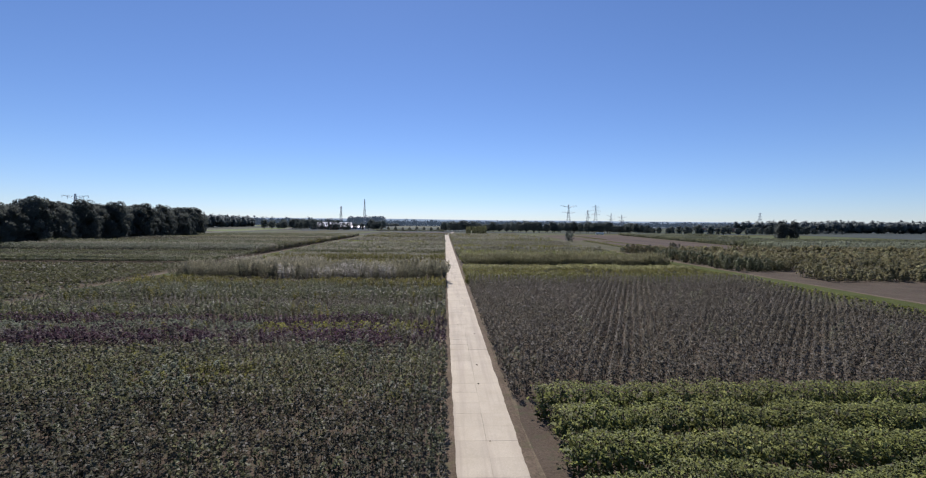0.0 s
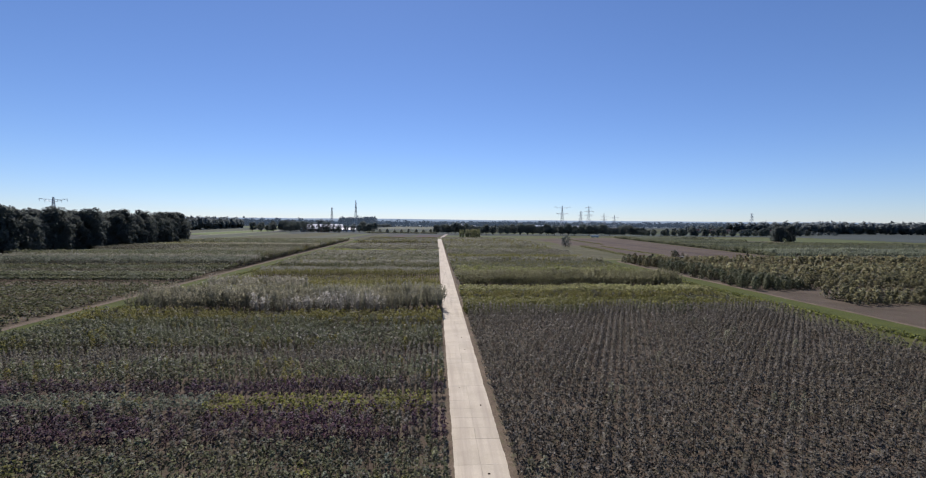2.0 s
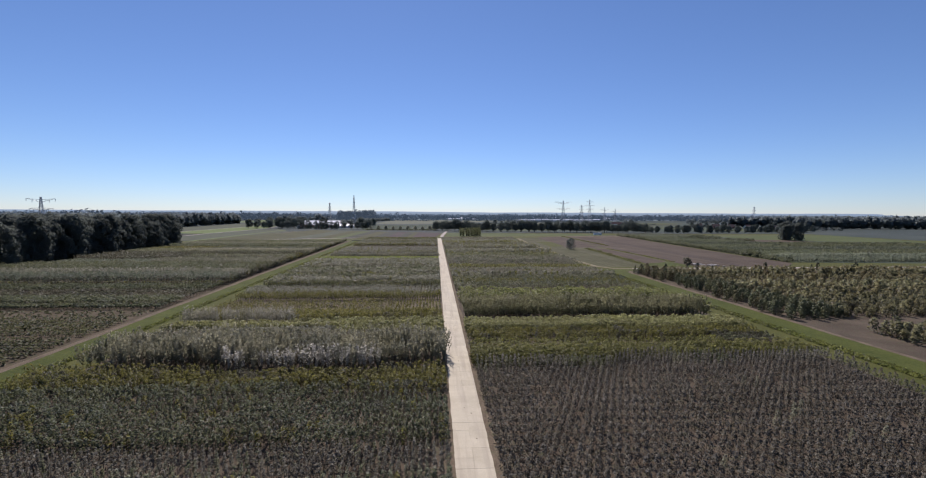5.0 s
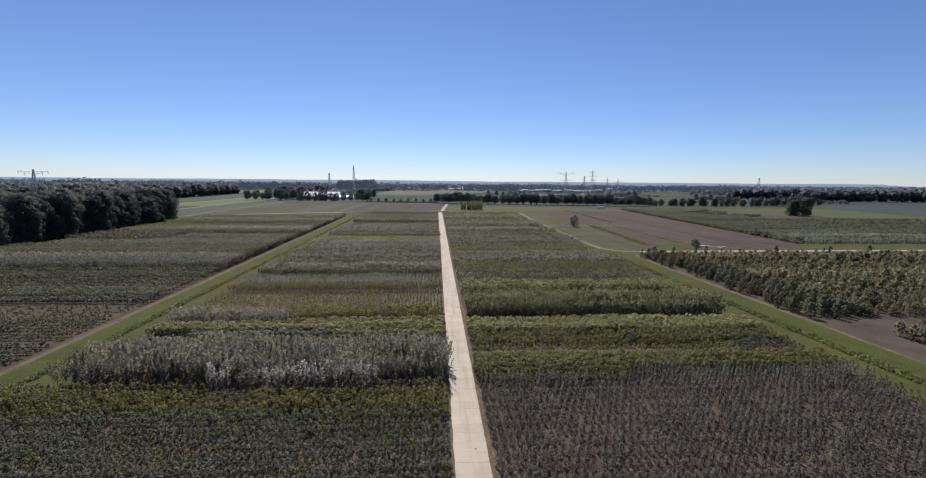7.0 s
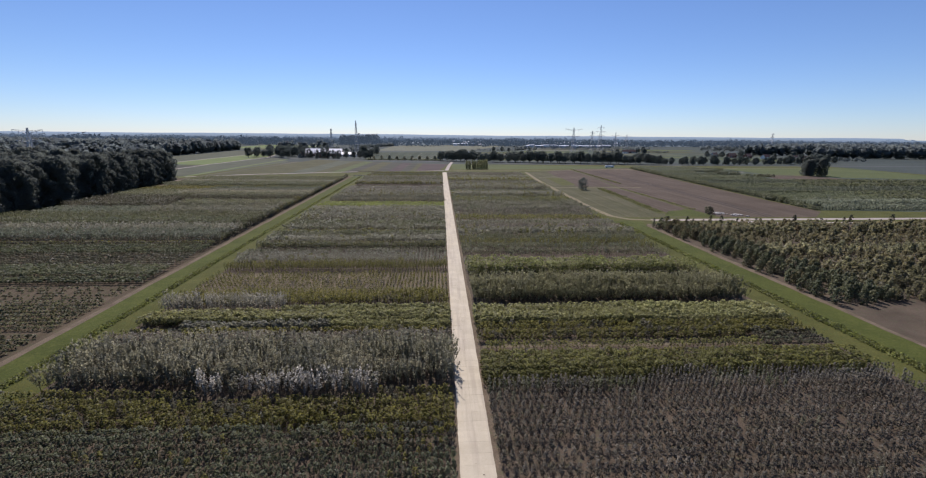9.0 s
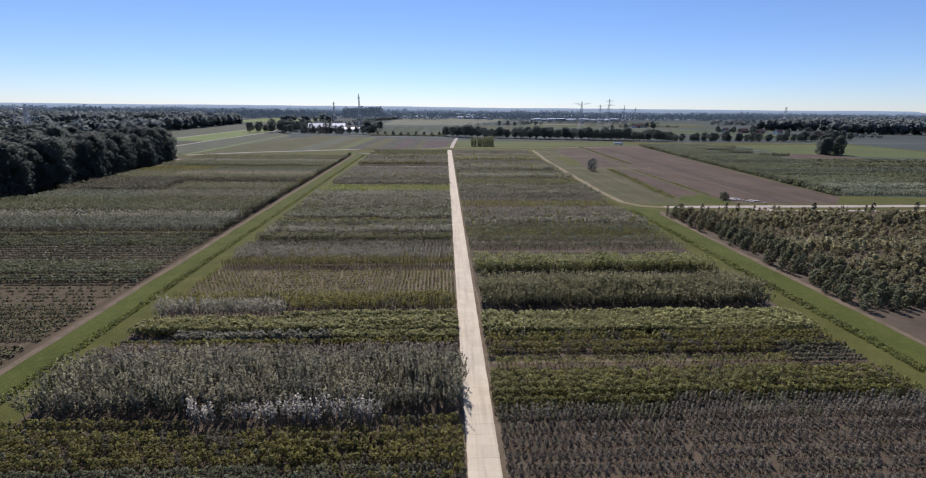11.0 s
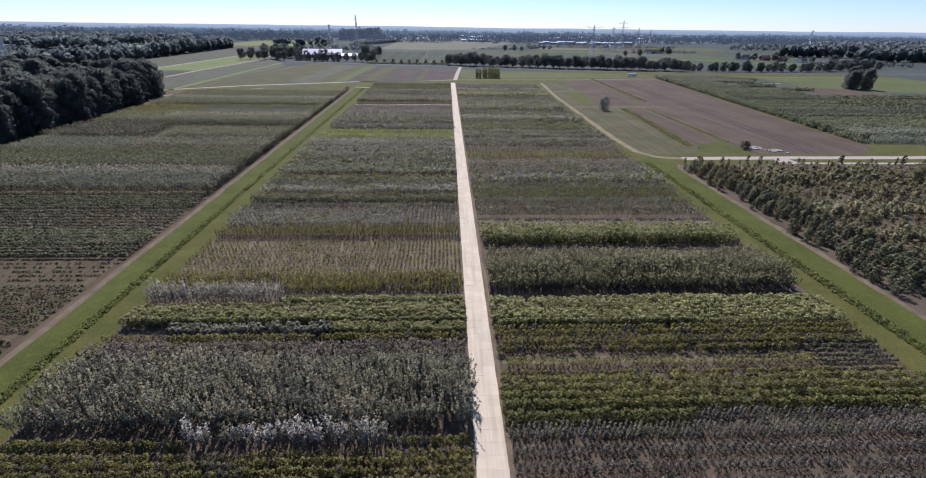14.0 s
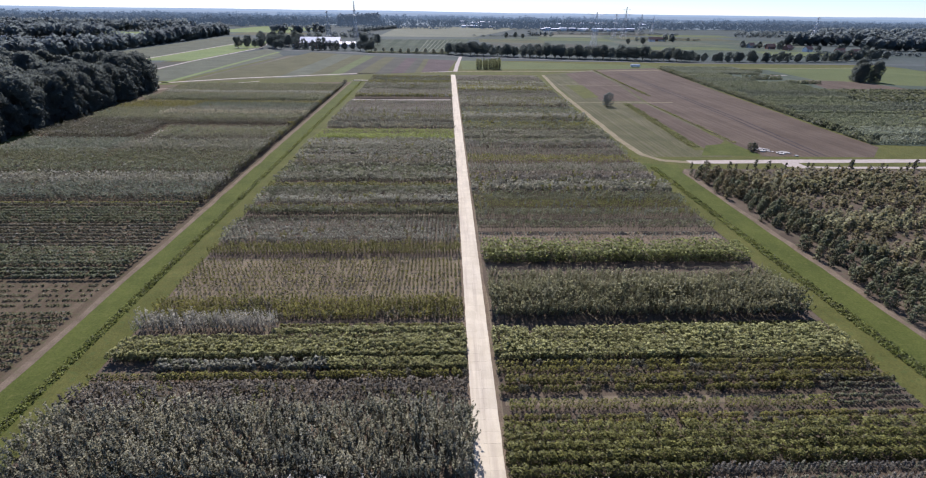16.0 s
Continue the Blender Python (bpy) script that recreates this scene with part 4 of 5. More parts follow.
right("tallgreen", 132.4, 147, "tall dense bed of leafy green saplings", a=3.6, b=64, gaps=0.02, far=0.46)
right("hedge", 154, 161.5, "bed of bright yellow-green leafy bushes", a=3.8)
right("sparse", 162, 171, "sparse rows of seedlings on bare brown soil", gaps=0.2)
right("dkgreen", 171.5, 179, "rows of dark green young trees")
right("green", 179, 197, "rows of green young trees")
right("dkgrey", 197, 209, "rows of dark grey-green young trees", tall=1.1)
right("brown", 209, 218, "rows of purplish brown young shoots")
right("grey", 218, 229, "rows of grey-leaved young trees")
right("yellow", 229.5, 238.5, "bed of yellow-green young bushes", tall=1.4)
right("mauvefar", 239, 255, "rows of dark mauve young trees", tall=1.2)
right("grey", 256, 281, "rows of grey-leaved young trees")
right("green", 281, 304, "rows of yellowish green young trees", tall=1.15)
right("dkgrey", 304, 316, "rows of dark young trees", tall=1.3)
right("green", 316, 340, "rows of green young trees")
right("dkgrey", 341, 366, "tall dark rows of young trees", tall=1.6, gaps=0.12)
right("mauvefar", 368, 404, "rows of mauve-grey young trees")
right("dkgrey", 404, 440, "rows of dull grey-green young trees")
right("mauvefar", 440, 482, "rows of mauve-grey young trees")


# ---- beds beyond the grass strip, up to the wood ----
def outer(k, y0, y1, label, a=-184, b=None, tall=1.0, **more):
    return block(k, y0, y1, a, xl(y0) - 2.6 if b is None else b, label, slant=(0.0, -0.03 if b is None else 0.0), tall=tall * (1.2 if y0 > 185 else 1.0), far=0.21, even=True, **more)


outer("dull", 52, 98, "rows of small dull plants on brown soil", gaps=0.08)
outer("dull", 99, 120, "rows of small dull plants on brown soil", gaps=0.05, tall=1.2)
outer("dull", 121, 137, "rows of dull green low plants", tall=1.35)
outer("furrow", 138, 147.5, "rows of small plants on furrowed brown soil", gaps=0.4)
outer("leafygreen", 148, 153, "rows of dull green low bushes", tall=0.5)
outer("leafygreen", 153, 162, "rows of dull green young trees", tall=0.75)
outer("dkgreen", 162, 176, "rows of dull green young trees", tall=0.5)
outer("leafygreen", 176, 187, "rows of dull green young trees", tall=0.6)
outer("dkgreen", 187, 188.6, "row of dark low bushes", tall=0.6)
outer("yellow", 188.8, 190.2, "thin row of yellow-green low bushes", tall=0.7)
outer("teal", 191, 203, "rows of blue-green young trees", tall=1.5)
outer("grey", 203.5, 212, "rows of grey-leaved young trees", tall=1.25)
outer("leafygreen", 212.5, 221, "rows of dark green young trees", tall=1.6)
outer("green", 222, 240, "rows of dull green young trees", tall=1.2)
outer("dkgrey", 241, 255, "rows of dark young trees", a=-136, tall=1.2)
outer("teal", 241, 262, "rows of dull blue-green young trees", a=-184, tall=1.0, b=-140)
outer("dkgreen", 255.5, 262, "rows of dark green young trees", a=-136, tall=1.4)
outer("green", 263, 282, "rows of dull green young trees", a=-135, tall=1.1)
outer("dkgreen", 264, 290, "rows of dark green young trees", a=-186, tall=1.2, b=-142)
outer("dkgreen", 291, 297, "rows of dark green young trees", tall=1.3)
outer("green", 297.5, 308, "rows of green young trees", tall=1.2)
outer("willow", 309, 320, "bed of pale grey willow shoots", a=-156, tall=0.65)
outer("green", 309, 329, "rows of green young trees", a=-190, b=-157)
outer("dkgrey", 320.5, 329.5, "rows of dull young trees", a=-156)
outer("teal", 330, 346, "rows of dull blue-green young trees", a=-150, tall=1.1)
outer("olivegreen", 330, 346, "rows of olive young trees", a=-192, b=-151)
outer("olivegreen", 347, 352, "row of olive bushes", a=-192)
outer("leafygreen", 353, 364, "rows of dark green young trees", a=-190, tall=1.4)
outer("green", 365, 378, "rows of green young trees", a=-190, tall=1.2)
outer("grey", 379, 388, "rows of grey-green young trees", a=-192)
outer("green", 389, 424, "rows of dull green young trees", a=-196)
block("leafygreen", 190, 448, xl(190) - 5.0, xl(190) - 2.6, "dark hedge-like row ends along a grass strip", "hedge", slant=(-0.03, -0.03), tall=1.05, far=0.5)

# weeds in the ditches
for y in range(46, 450, 24):
    block("ditchweed", y, y + 24, xr(y) - 6.3, xr(y) - 4.9, "shaggy dark green weeds in a grass ditch", "weeds", 0.1, slant=(-0.024, -0.024), far=0.5)
for y in range(60, 226, 24):
    block("ditchweed", y, min(y + 24, 228), 71.8, 73.8, "shaggy grey-green weeds in a grass ditch", "weeds", 0.14, far=0.5)

# saplings beyond the ploughed field, by blocks
block("fardark", 262, 575, 189, 193.5, "dark hedge along a ploughed field", "hedge", slant=(0.1, 0.1), far=0.3)
for y0, y1, x1, k, t, d in ((262, 288, 380, "farreed", 1.25, 0.22), (290, 332, 264, "farcroplight", 0.75, 0.22), (332, 350, 268, "farcrop", 0.9, 0.2), (350, 388, 274, "farcroplight", 0.7, 0.2), (388, 410, 284, "farcrop", 0.8, 0.18),
                            (410, 466, 288, "farcroplight", 0.75, 0.16), (466, 486, 262, "farcrop", 0.8, 0.16), (486, 524, 262, "farcroplight", 0.7, 0.15), (526, 580, 304, "farreed", 0.7, 0.14)):
    block(k, y0, y1, 195 + 0.09 * (y0 - 262), x1, "pale grey-green reedy saplings beside a ploughed field" if k == "farreed" else "rows of fresh green saplings beside a ploughed field", slant=(0.1, 0.0), tall=t, far=d)
for y0, y1, x0, x1, t in ((544, 552, 266, 318, 1.3), (488, 495, 264, 300, 1.3), (462, 468, 288, 318, 0.9)):
    block("fardark", y0, y1, x0, x1, "short dark row of dense shrubs among saplings", "shrubs", tall=t, far=0.25)
block("fardark", 300, 345, 262, 420, "low dark green sapling field", tall=0.45, far=0.12, gaps=0.2)
block("farcrop", 346, 372, 270, 430, "low dull green sapling field", tall=0.4, far=0.1, gaps=0.2)
block("fardark", 374, 430, 282, 440, "low dark green sapling field", tall=0.4, far=0.09, gaps=0.3)
ground_patch("brown_patch", [(300, 432), (372, 430), (366, 478), (318, 492)], 0.036, PLOUGH, "dull brown bare patch near a big meadow tree", "soil")
strip_patch("field_lane", [(306, 520), (328, 524)], 3.0, 0.05, PALEROAD, "short pale bare lane in a meadow", "track")
strip_patch("meadow_path", [(300, 588), (360, 584), (470, 600)], 3.0, 0.05, TRACK, "pale path along a meadow's far edge", "track")
# green lines between the ploughed strips
block("weeds", 256, 362, 101.5, 105.5, "long grassy weed band beside a ploughed strip", "weeds", 0.15, tall=1.5, far=0.4, slant=(0.066, 0.066))
strip_patch("weed_band", [(103.5, 252), (110.5, 362)], 5.0, 0.034, VERGE, "green weed band beside a ploughed strip", "grass")
for x0, x1, w in ((93.6, 104.0, 0.7), (96.4, 106.6, 0.6), (90.5, 101.0, 0.5)):
    strip_patch("dry_row", [(x0, 243), (x1, 318), (x1 + 1.5, 345)], w, 0.036, CROP_OLIVE, "faint olive weedy row across a stubble field", "track")
ground_patch("weedy_patch", [(88, 380), (100, 386), (104, 446), (90, 444)], 0.03, VERGE, "yellowish green weedy patch in a stubble field", "grass")
strip_patch("field_path", [(84, 445), (136, 445)], 1.2, 0.045, TRACK, "narrow pale path across the fields", "track")
ground_patch("paved_apron", [(126, 229), (134, 229), (133.5, 234.5), (127, 234.5)], 0.056, PALEROAD, "pale paved apron beside a farm road", "paving")
block("weeds", 264, 362, 125.0, 126.8, "low green line of weeds between ploughed strips", "weeds", tall=0.9, far=0.4)
block("weeds", 392, 552, 137, 139.5, "low green line of weeds between ploughed strips", "weeds", tall=1.0, far=0.4, slant=(0.04, 0.04))
# orchard behind the nearest young trees
block("orchard", 108, 120, 92, 200, "young orchard trees in rows on sandy soil", "orchard trees", far=0.4, loose=4.5, tall=0.85)
block("orchard", 132, 150, 98.5, 240, "dense dark green young orchard trees", "orchard trees", far=0.35, gaps=0.03, loose=5.5)
block("orchard", 150, 190, 98.5, 240, "dense dark green young orchard trees", "orchard trees", far=0.3, gaps=0.05, loose=5.5)
block("orchardfar", 190, 223, 98.5, 240, "brownish green young orchard trees in rows", "orchard trees", far=0.3, gaps=0.12, loose=5.5)


# ---- trees ----
def tree_meshes(h, spread, leaves, size, material, low=0.22, oval=1.0, clumps=22):
    """Trunk with limbs, and a crown of leaf clumps with gaps."""
    bm = bmesh.new()
    bend = [Vector((rng.normal(0, 0.02) * h, rng.normal(0, 0.02) * h, h * 0.72 * i / 5)) for i in range(6)]
    bend[0] = Vector((0, 0, -0.15))
    ring0 = None
    for i, c in enumerate(bend):
        r = h * 0.022 * (1.25 if i == 0 else 1 - i * 0.15)
        ring = [bm.verts.new(c + Vector((r * math.cos(k * 1.047), r * math.sin(k * 1.047), 0))) for k in range(6)]
        if ring0:
            for k in range(6):
                bm.faces.new((ring0[k], ring0[(k + 1) % 6], ring[(k + 1) % 6], ring[k]))
        ring0 = ring
    bm.faces.new(ring0)
    centres = []
    for k in range(clumps):
        u, a = (k + 0.5) / clumps, k * 2.4 + rng.normal(0, 0.3)
        z = low + (0.97 - low) * u
        rad = spread * math.sqrt(max(0.05, 1 - (2 * u - 0.85) ** 2 * oval)) * rng.uniform(0.45, 0.95)
        centres.append((rad * math.cos(a), rad * math.sin(a), z * h))
    for c in centres[:clumps // 2]:
        beam(bm, bend[min(4, 1 + int(c[2] / h * 4))], (c[0] * 0.8, c[1] * 0.8, c[2]), h * 0.011)
    trunk = finish("trunk", bm, BARK)
    per = leaves // clumps
    quads, faces = [], []
    for c in centres:
        d = rng.normal(size=(per, 3))
        d /= np.linalg.norm(d, axis=1, keepdims=True)
        d *= (rng.uniform(0.35, 1.0, per) ** 0.5)[:, None] * spread * rng.uniform(0.34, 0.5)
        d[:, 2] *= 0.8
        o = d + np.array((c[0] * 0.3, c[1] * 0.3, 0.15 * spread))
        quads.append(blades(np.array(c) + d, size, out=o))
        faces.append(o / np.linalg.norm(o, axis=1, keepdims=True) + rng.normal(0, 0.2, o.shape))
    return trunk, mesh_from("crown", np.concatenate(quads), [material], None, np.concatenate(faces))


def make_tree(name, meshes, m, label, group="", scale=1.0):
    ob = new(name)
    ob.matrix_basis = m
    ob.scale = (scale, scale, scale)
    for n, me in zip(("trunk", "crown"), meshes):
        p = new(n, me)
        p.parent = ob
    return tagged(ob, label, "tree", group)


def plant_trees(name, spots, meshes, label, group, wobble=0.18):
    for x, y in spots:
        s = 1 + rng.uniform(-wobble, wobble)
        make_tree(name, meshes[rng.integers(0, len(meshes))], pose(x, y, 0, 0, 0, rng.uniform(0, 360)), label, group, s)


WOODS = [tree_meshes(20, 6.4, 6200, 0.42, L_WOOD_HAZED, 0.04, 0.7, 34) for _ in range(4)]
INNER = [tree_meshes(20, 7.2, 3600, 0.6, L_WOOD_HAZED, 0.3, 0.75, 26) for _ in range(2)]
inner = []
edge = []
for i in range(26):
    t = i / 25
    for r in range(3):
        edge.append((-195 - 22 * t ** 2 - r * 8.0 + rng.normal(0, 1.2), 205 + 205 * t + rng.normal(0, 1.5)))
for i in range(8):
    edge.append((-226 - 9 * i + rng.normal(0, 1.5), 416 + 5 * i + rng.normal(0, 2)))
for x in range(-360, -222, 13):
    for y in range(215, 440, 14):
        if rng.uniform() < 0.55:
            inner.append((x + rng.normal(0, 3), y + rng.normal(0, 3)))
plant_trees("broadleaf_tree", edge, WOODS, "tall dark green broadleaf tree at a wood's edge", "trees of the wood")
plant_trees("broadleaf_tree", inner, INNER, "tall dark green broadleaf tree inside a wood", "trees of the wood")

ORCHARD = [tree_meshes(3.0, 0.9, 520, 0.125, m, 0.06, 0.8, 20) for m in (L_GREEN, L_LEAFY, L_ORCHARD_OLIVE, L_ORCHARD_DRY, L_LIME)]
SORTS = ((0, 1, 1, 1), (0, 1, 1, 2), (3, 2, 1, 2))
for i in range(8):
    for j in range(42):
        x, y = 83.2 + 2.1 * i + rng.normal(0, 0.5), 132.5 + 2.15 * j + rng.normal(0, 0.55)
        if rng.uniform() < (0.45, 0.62, 0.75, 0.85, 0.94)[min(i, 4)] and x > 82.3 + 0.9 * noise.noise(Vector((0, y * 0.11, 2))):
            sort = SORTS[0 if y < 146 else 1 if y < 192 else 2][rng.integers(0, 4)]
            plant_trees("orchard_tree", [(x, y)], [ORCHARD[sort]], ("bushy green young orchard tree on bare sandy soil", "dark green young orchard tree in a row", "olive green young orchard tree in a row",
                        "brownish young orchard tree in a row", "light green young orchard tree in a row")[sort], "young orchard trees", 0.3 if y < 190 else 0.4)

AVENUE = [tree_meshes(14, 5.6, 2400, 0.44, L_TREE_HAZED, 0.24, 0.65, 26) for _ in range(4)]
row = []
for i in range(31):
    t = i / 30
    row.append((-4 + 290 * t + rng.normal(0, 0.8), 722 - 70 * t ** 0.7 + rng.normal(0, 0.8)))
row += [(1 + 286 * i / 28 + rng.normal(0, 1.2), 735 - 70 * (i / 28) ** 0.7 + rng.normal(0, 1.0)) for i in range(29)]
plant_trees("avenue_tree", row, AVENUE, "tall dark avenue tree beside a country road", "avenue trees", 0.22)
ROUND = [tree_meshes(11, 4.6, 1500, 0.46, L_TREE_HAZED, 0.15, 0.8, 20) for _ in range(3)]
row = [(296 + 9.2 * i + rng.normal(0, 1.5), 652 + 0.06 * i * i + rng.normal(0, 3)) for i in range(34)]
plant_trees("roadside_tree", row, ROUND, "round green tree along a country road", "roadside trees", 0.25)
row = [(-104 + 11.5 * i, 742 - 2.2 * i) for i in range(9)]
POLLARD = [tree_meshes(6.5, 2.4, 260, 0.5, L_GREY, 0.35, 0.9, 10) for _ in range(2)]
plant_trees("pollard_tree", row, POLLARD, "small round pollard tree above a hedge", "pollard trees", 0.12)
POLLARD_YARD = [tree_meshes(14, 4.2, 1600, 0.42, L_TREE_HAZED, 0.08, 0.7, 18) for _ in range(3)]
block("fardark", 732, 735, -112, -4, "long dark clipped hedge", "hedge", far=0.5)
yard = [(-128 + rng.normal(0, 3), 768), (-118, 752), (-112, 760), (-141, 775), (-152, 770)]
yard += [(-245 - 8 * i, 800 + rng.normal(0, 12)) for i in range(9)]
yard += [(-255 + rng.normal(0, 6), 830 + 12 * i) for i in range(8)] + [(-262 - rng.uniform(0, 60), 840 + rng.uniform(0, 120)) for i in range(16)] + [(-140 + rng.normal(0, 12), 905 + rng.normal(0, 12)) for i in range(8)]
plant_trees("farm_tree", yard, AVENUE, "dark farmyard tree near a white-roofed barn", "farmyard trees", 0.3)
plant_trees("yard_tree", [(-160 - 7.5 * i + rng.normal(0, 2), 782 + rng.normal(0, 8)) for i in range(10)], POLLARD_YARD, "low dark tree in front of a barn", "farmyard trees", 0.25)
# lone trees
make_tree("field_tree", tree_meshes(8.2, 3.4, 1500, 0.26, L_TREE_HAZED, 0.08, 0.7, 22), pose(95, 353, 0), "lone bushy dark tree in a stubble field")
BIG = tree_meshes(19, 6.5, 4500, 0.46, L_WOOD_HAZED, 0.04, 0.6, 32)
for x, y, s in ((368, 486, 1.0), (376, 478, 0.92), (363, 478, 0.85)):
    make_tree("field_oak", BIG, pose(x, y, 0, 0, 0, x * 7), "big round dark tree standing in a meadow", "meadow trees", s)
POPLAR = [tree_meshes(9.5, 1.5, 420, 0.34, L_POPLAR, 0.08, 0.7, 16) for _ in range(2)]
plant_trees("poplar", [(26 + 3.1 * i + rng.normal(0, 0.4), 549 + 5 * j + rng.normal(0, 0.4)) for i in range(8) for j in range(3)], POPLAR, "slender pale yellow-green young poplar at a field's end", "young poplars", 0.15)
SHRUB = [tree_meshes(3.6, 1.7, 300, 0.26, L_DKGREEN, 0.05, 0.7, 12) for _ in range(2)]
SAPLING = [tree_meshes(3.0, 0.7, 220, 0.17, L_DKGREEN, 0.12, 0.95, 12) for _ in range(3)]
plant_trees("shrub", [(125, 251), (127.5, 252.5)], SHRUB, "dark shrub beside a stone heap", "shrubs by the farm road")
plant_trees("shrub", [(88 + 4.5 * i + rng.normal(0, 1.5), 225.5 + rng.normal(0, 1.2)) for i in range(26)], SAPLING, "small dark upright sapling along a farm road", "saplings by the farm road", 0.45)
row = [(128, 1185), (150, 1190), (165, 1180), (345, 1010), (372, 1005), (470, 1090), (530, 940), (548, 918), (570, 895), (596, 840), (610, 812), (640, 800)]
plant_trees("meadow_tree", row, ROUND, "dark tree in far meadows", "far meadow trees", 0.3)


def belt(x0, y0, x1, y1, depth, h, step, label):
    """A far belt of wood: lumpy crowns of big leaf clumps, joined."""
    n = int(math.hypot(x1 - x0, y1 - y0) / step)
    quads, faces = [], []
    for i in range(n):
        for r in range(max(1, int(depth / (step * 1.3)))):
            t = (i + rng.uniform()) / n
            c = np.array([x0 + (x1 - x0) * t + rng.normal(0, 2), y0 + (y1 - y0) * t + r * step * 1.3 + rng.normal(0, 2), 0])
            hh = h * rng.uniform(0.7, 1.15)
            m = 60 if y0 < 1650 else 36
            d = rng.normal(size=(m, 3))
            d /= np.linalg.norm(d, axis=1, keepdims=True)
            d *= (rng.uniform(0.3, 1, m) ** 0.4)[:, None] * np.array([step * 0.75, step * 0.75, hh * 0.5])
            o = d.copy()
            d[:, 2] += hh * 0.5
            quads.append(blades(c + d, h * (0.13 if y0 < 1650 else 0.16), out=o))
            faces.append(o / np.linalg.norm(o, axis=1, keepdims=True) + rng.normal(0, 0.2, o.shape))
    q = np.concatenate(quads)
    if min(y0, y1) > 1650:    # so far off that it is backdrop, its haze put in as glow
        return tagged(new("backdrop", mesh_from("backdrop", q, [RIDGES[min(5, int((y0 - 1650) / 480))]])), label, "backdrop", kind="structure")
    return tagged(new("far_wood", mesh_from("far_wood", q, [L_FAR_HAZED], None, np.concatenate(faces))), label, "wood", "far woods", "stuff")


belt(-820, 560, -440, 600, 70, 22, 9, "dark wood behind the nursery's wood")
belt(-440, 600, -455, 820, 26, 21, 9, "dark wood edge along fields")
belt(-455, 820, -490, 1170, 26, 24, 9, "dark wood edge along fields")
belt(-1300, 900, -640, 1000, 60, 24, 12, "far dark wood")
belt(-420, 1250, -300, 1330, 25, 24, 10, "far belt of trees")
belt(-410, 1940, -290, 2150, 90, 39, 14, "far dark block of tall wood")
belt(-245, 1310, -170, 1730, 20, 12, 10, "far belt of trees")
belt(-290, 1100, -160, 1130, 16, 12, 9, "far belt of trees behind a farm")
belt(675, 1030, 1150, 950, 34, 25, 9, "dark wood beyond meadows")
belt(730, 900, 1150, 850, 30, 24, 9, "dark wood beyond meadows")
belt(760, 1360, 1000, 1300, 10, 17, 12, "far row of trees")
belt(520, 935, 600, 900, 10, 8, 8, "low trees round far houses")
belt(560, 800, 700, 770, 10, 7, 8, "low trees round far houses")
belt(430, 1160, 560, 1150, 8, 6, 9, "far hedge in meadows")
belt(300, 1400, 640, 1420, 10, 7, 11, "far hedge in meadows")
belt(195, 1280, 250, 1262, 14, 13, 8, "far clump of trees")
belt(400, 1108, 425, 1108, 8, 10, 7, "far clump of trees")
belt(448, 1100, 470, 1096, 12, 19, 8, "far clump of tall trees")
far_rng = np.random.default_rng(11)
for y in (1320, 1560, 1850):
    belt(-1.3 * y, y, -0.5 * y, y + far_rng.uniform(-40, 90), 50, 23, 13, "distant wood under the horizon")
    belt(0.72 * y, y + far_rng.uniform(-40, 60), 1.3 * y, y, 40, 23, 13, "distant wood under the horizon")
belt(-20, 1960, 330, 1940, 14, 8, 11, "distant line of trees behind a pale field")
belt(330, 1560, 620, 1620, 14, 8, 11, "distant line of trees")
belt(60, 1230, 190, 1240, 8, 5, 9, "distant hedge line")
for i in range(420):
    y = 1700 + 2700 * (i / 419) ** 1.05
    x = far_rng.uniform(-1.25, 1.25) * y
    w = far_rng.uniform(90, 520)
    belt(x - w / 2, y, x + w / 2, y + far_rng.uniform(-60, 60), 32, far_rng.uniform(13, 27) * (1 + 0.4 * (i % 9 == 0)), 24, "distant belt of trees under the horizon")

# plain behind the last fields, its haze an even blue emission
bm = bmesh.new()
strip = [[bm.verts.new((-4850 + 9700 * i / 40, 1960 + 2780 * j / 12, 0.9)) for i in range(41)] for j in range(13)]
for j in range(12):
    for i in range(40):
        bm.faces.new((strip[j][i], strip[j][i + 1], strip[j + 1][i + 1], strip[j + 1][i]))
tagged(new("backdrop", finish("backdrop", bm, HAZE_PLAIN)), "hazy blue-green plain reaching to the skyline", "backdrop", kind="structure")


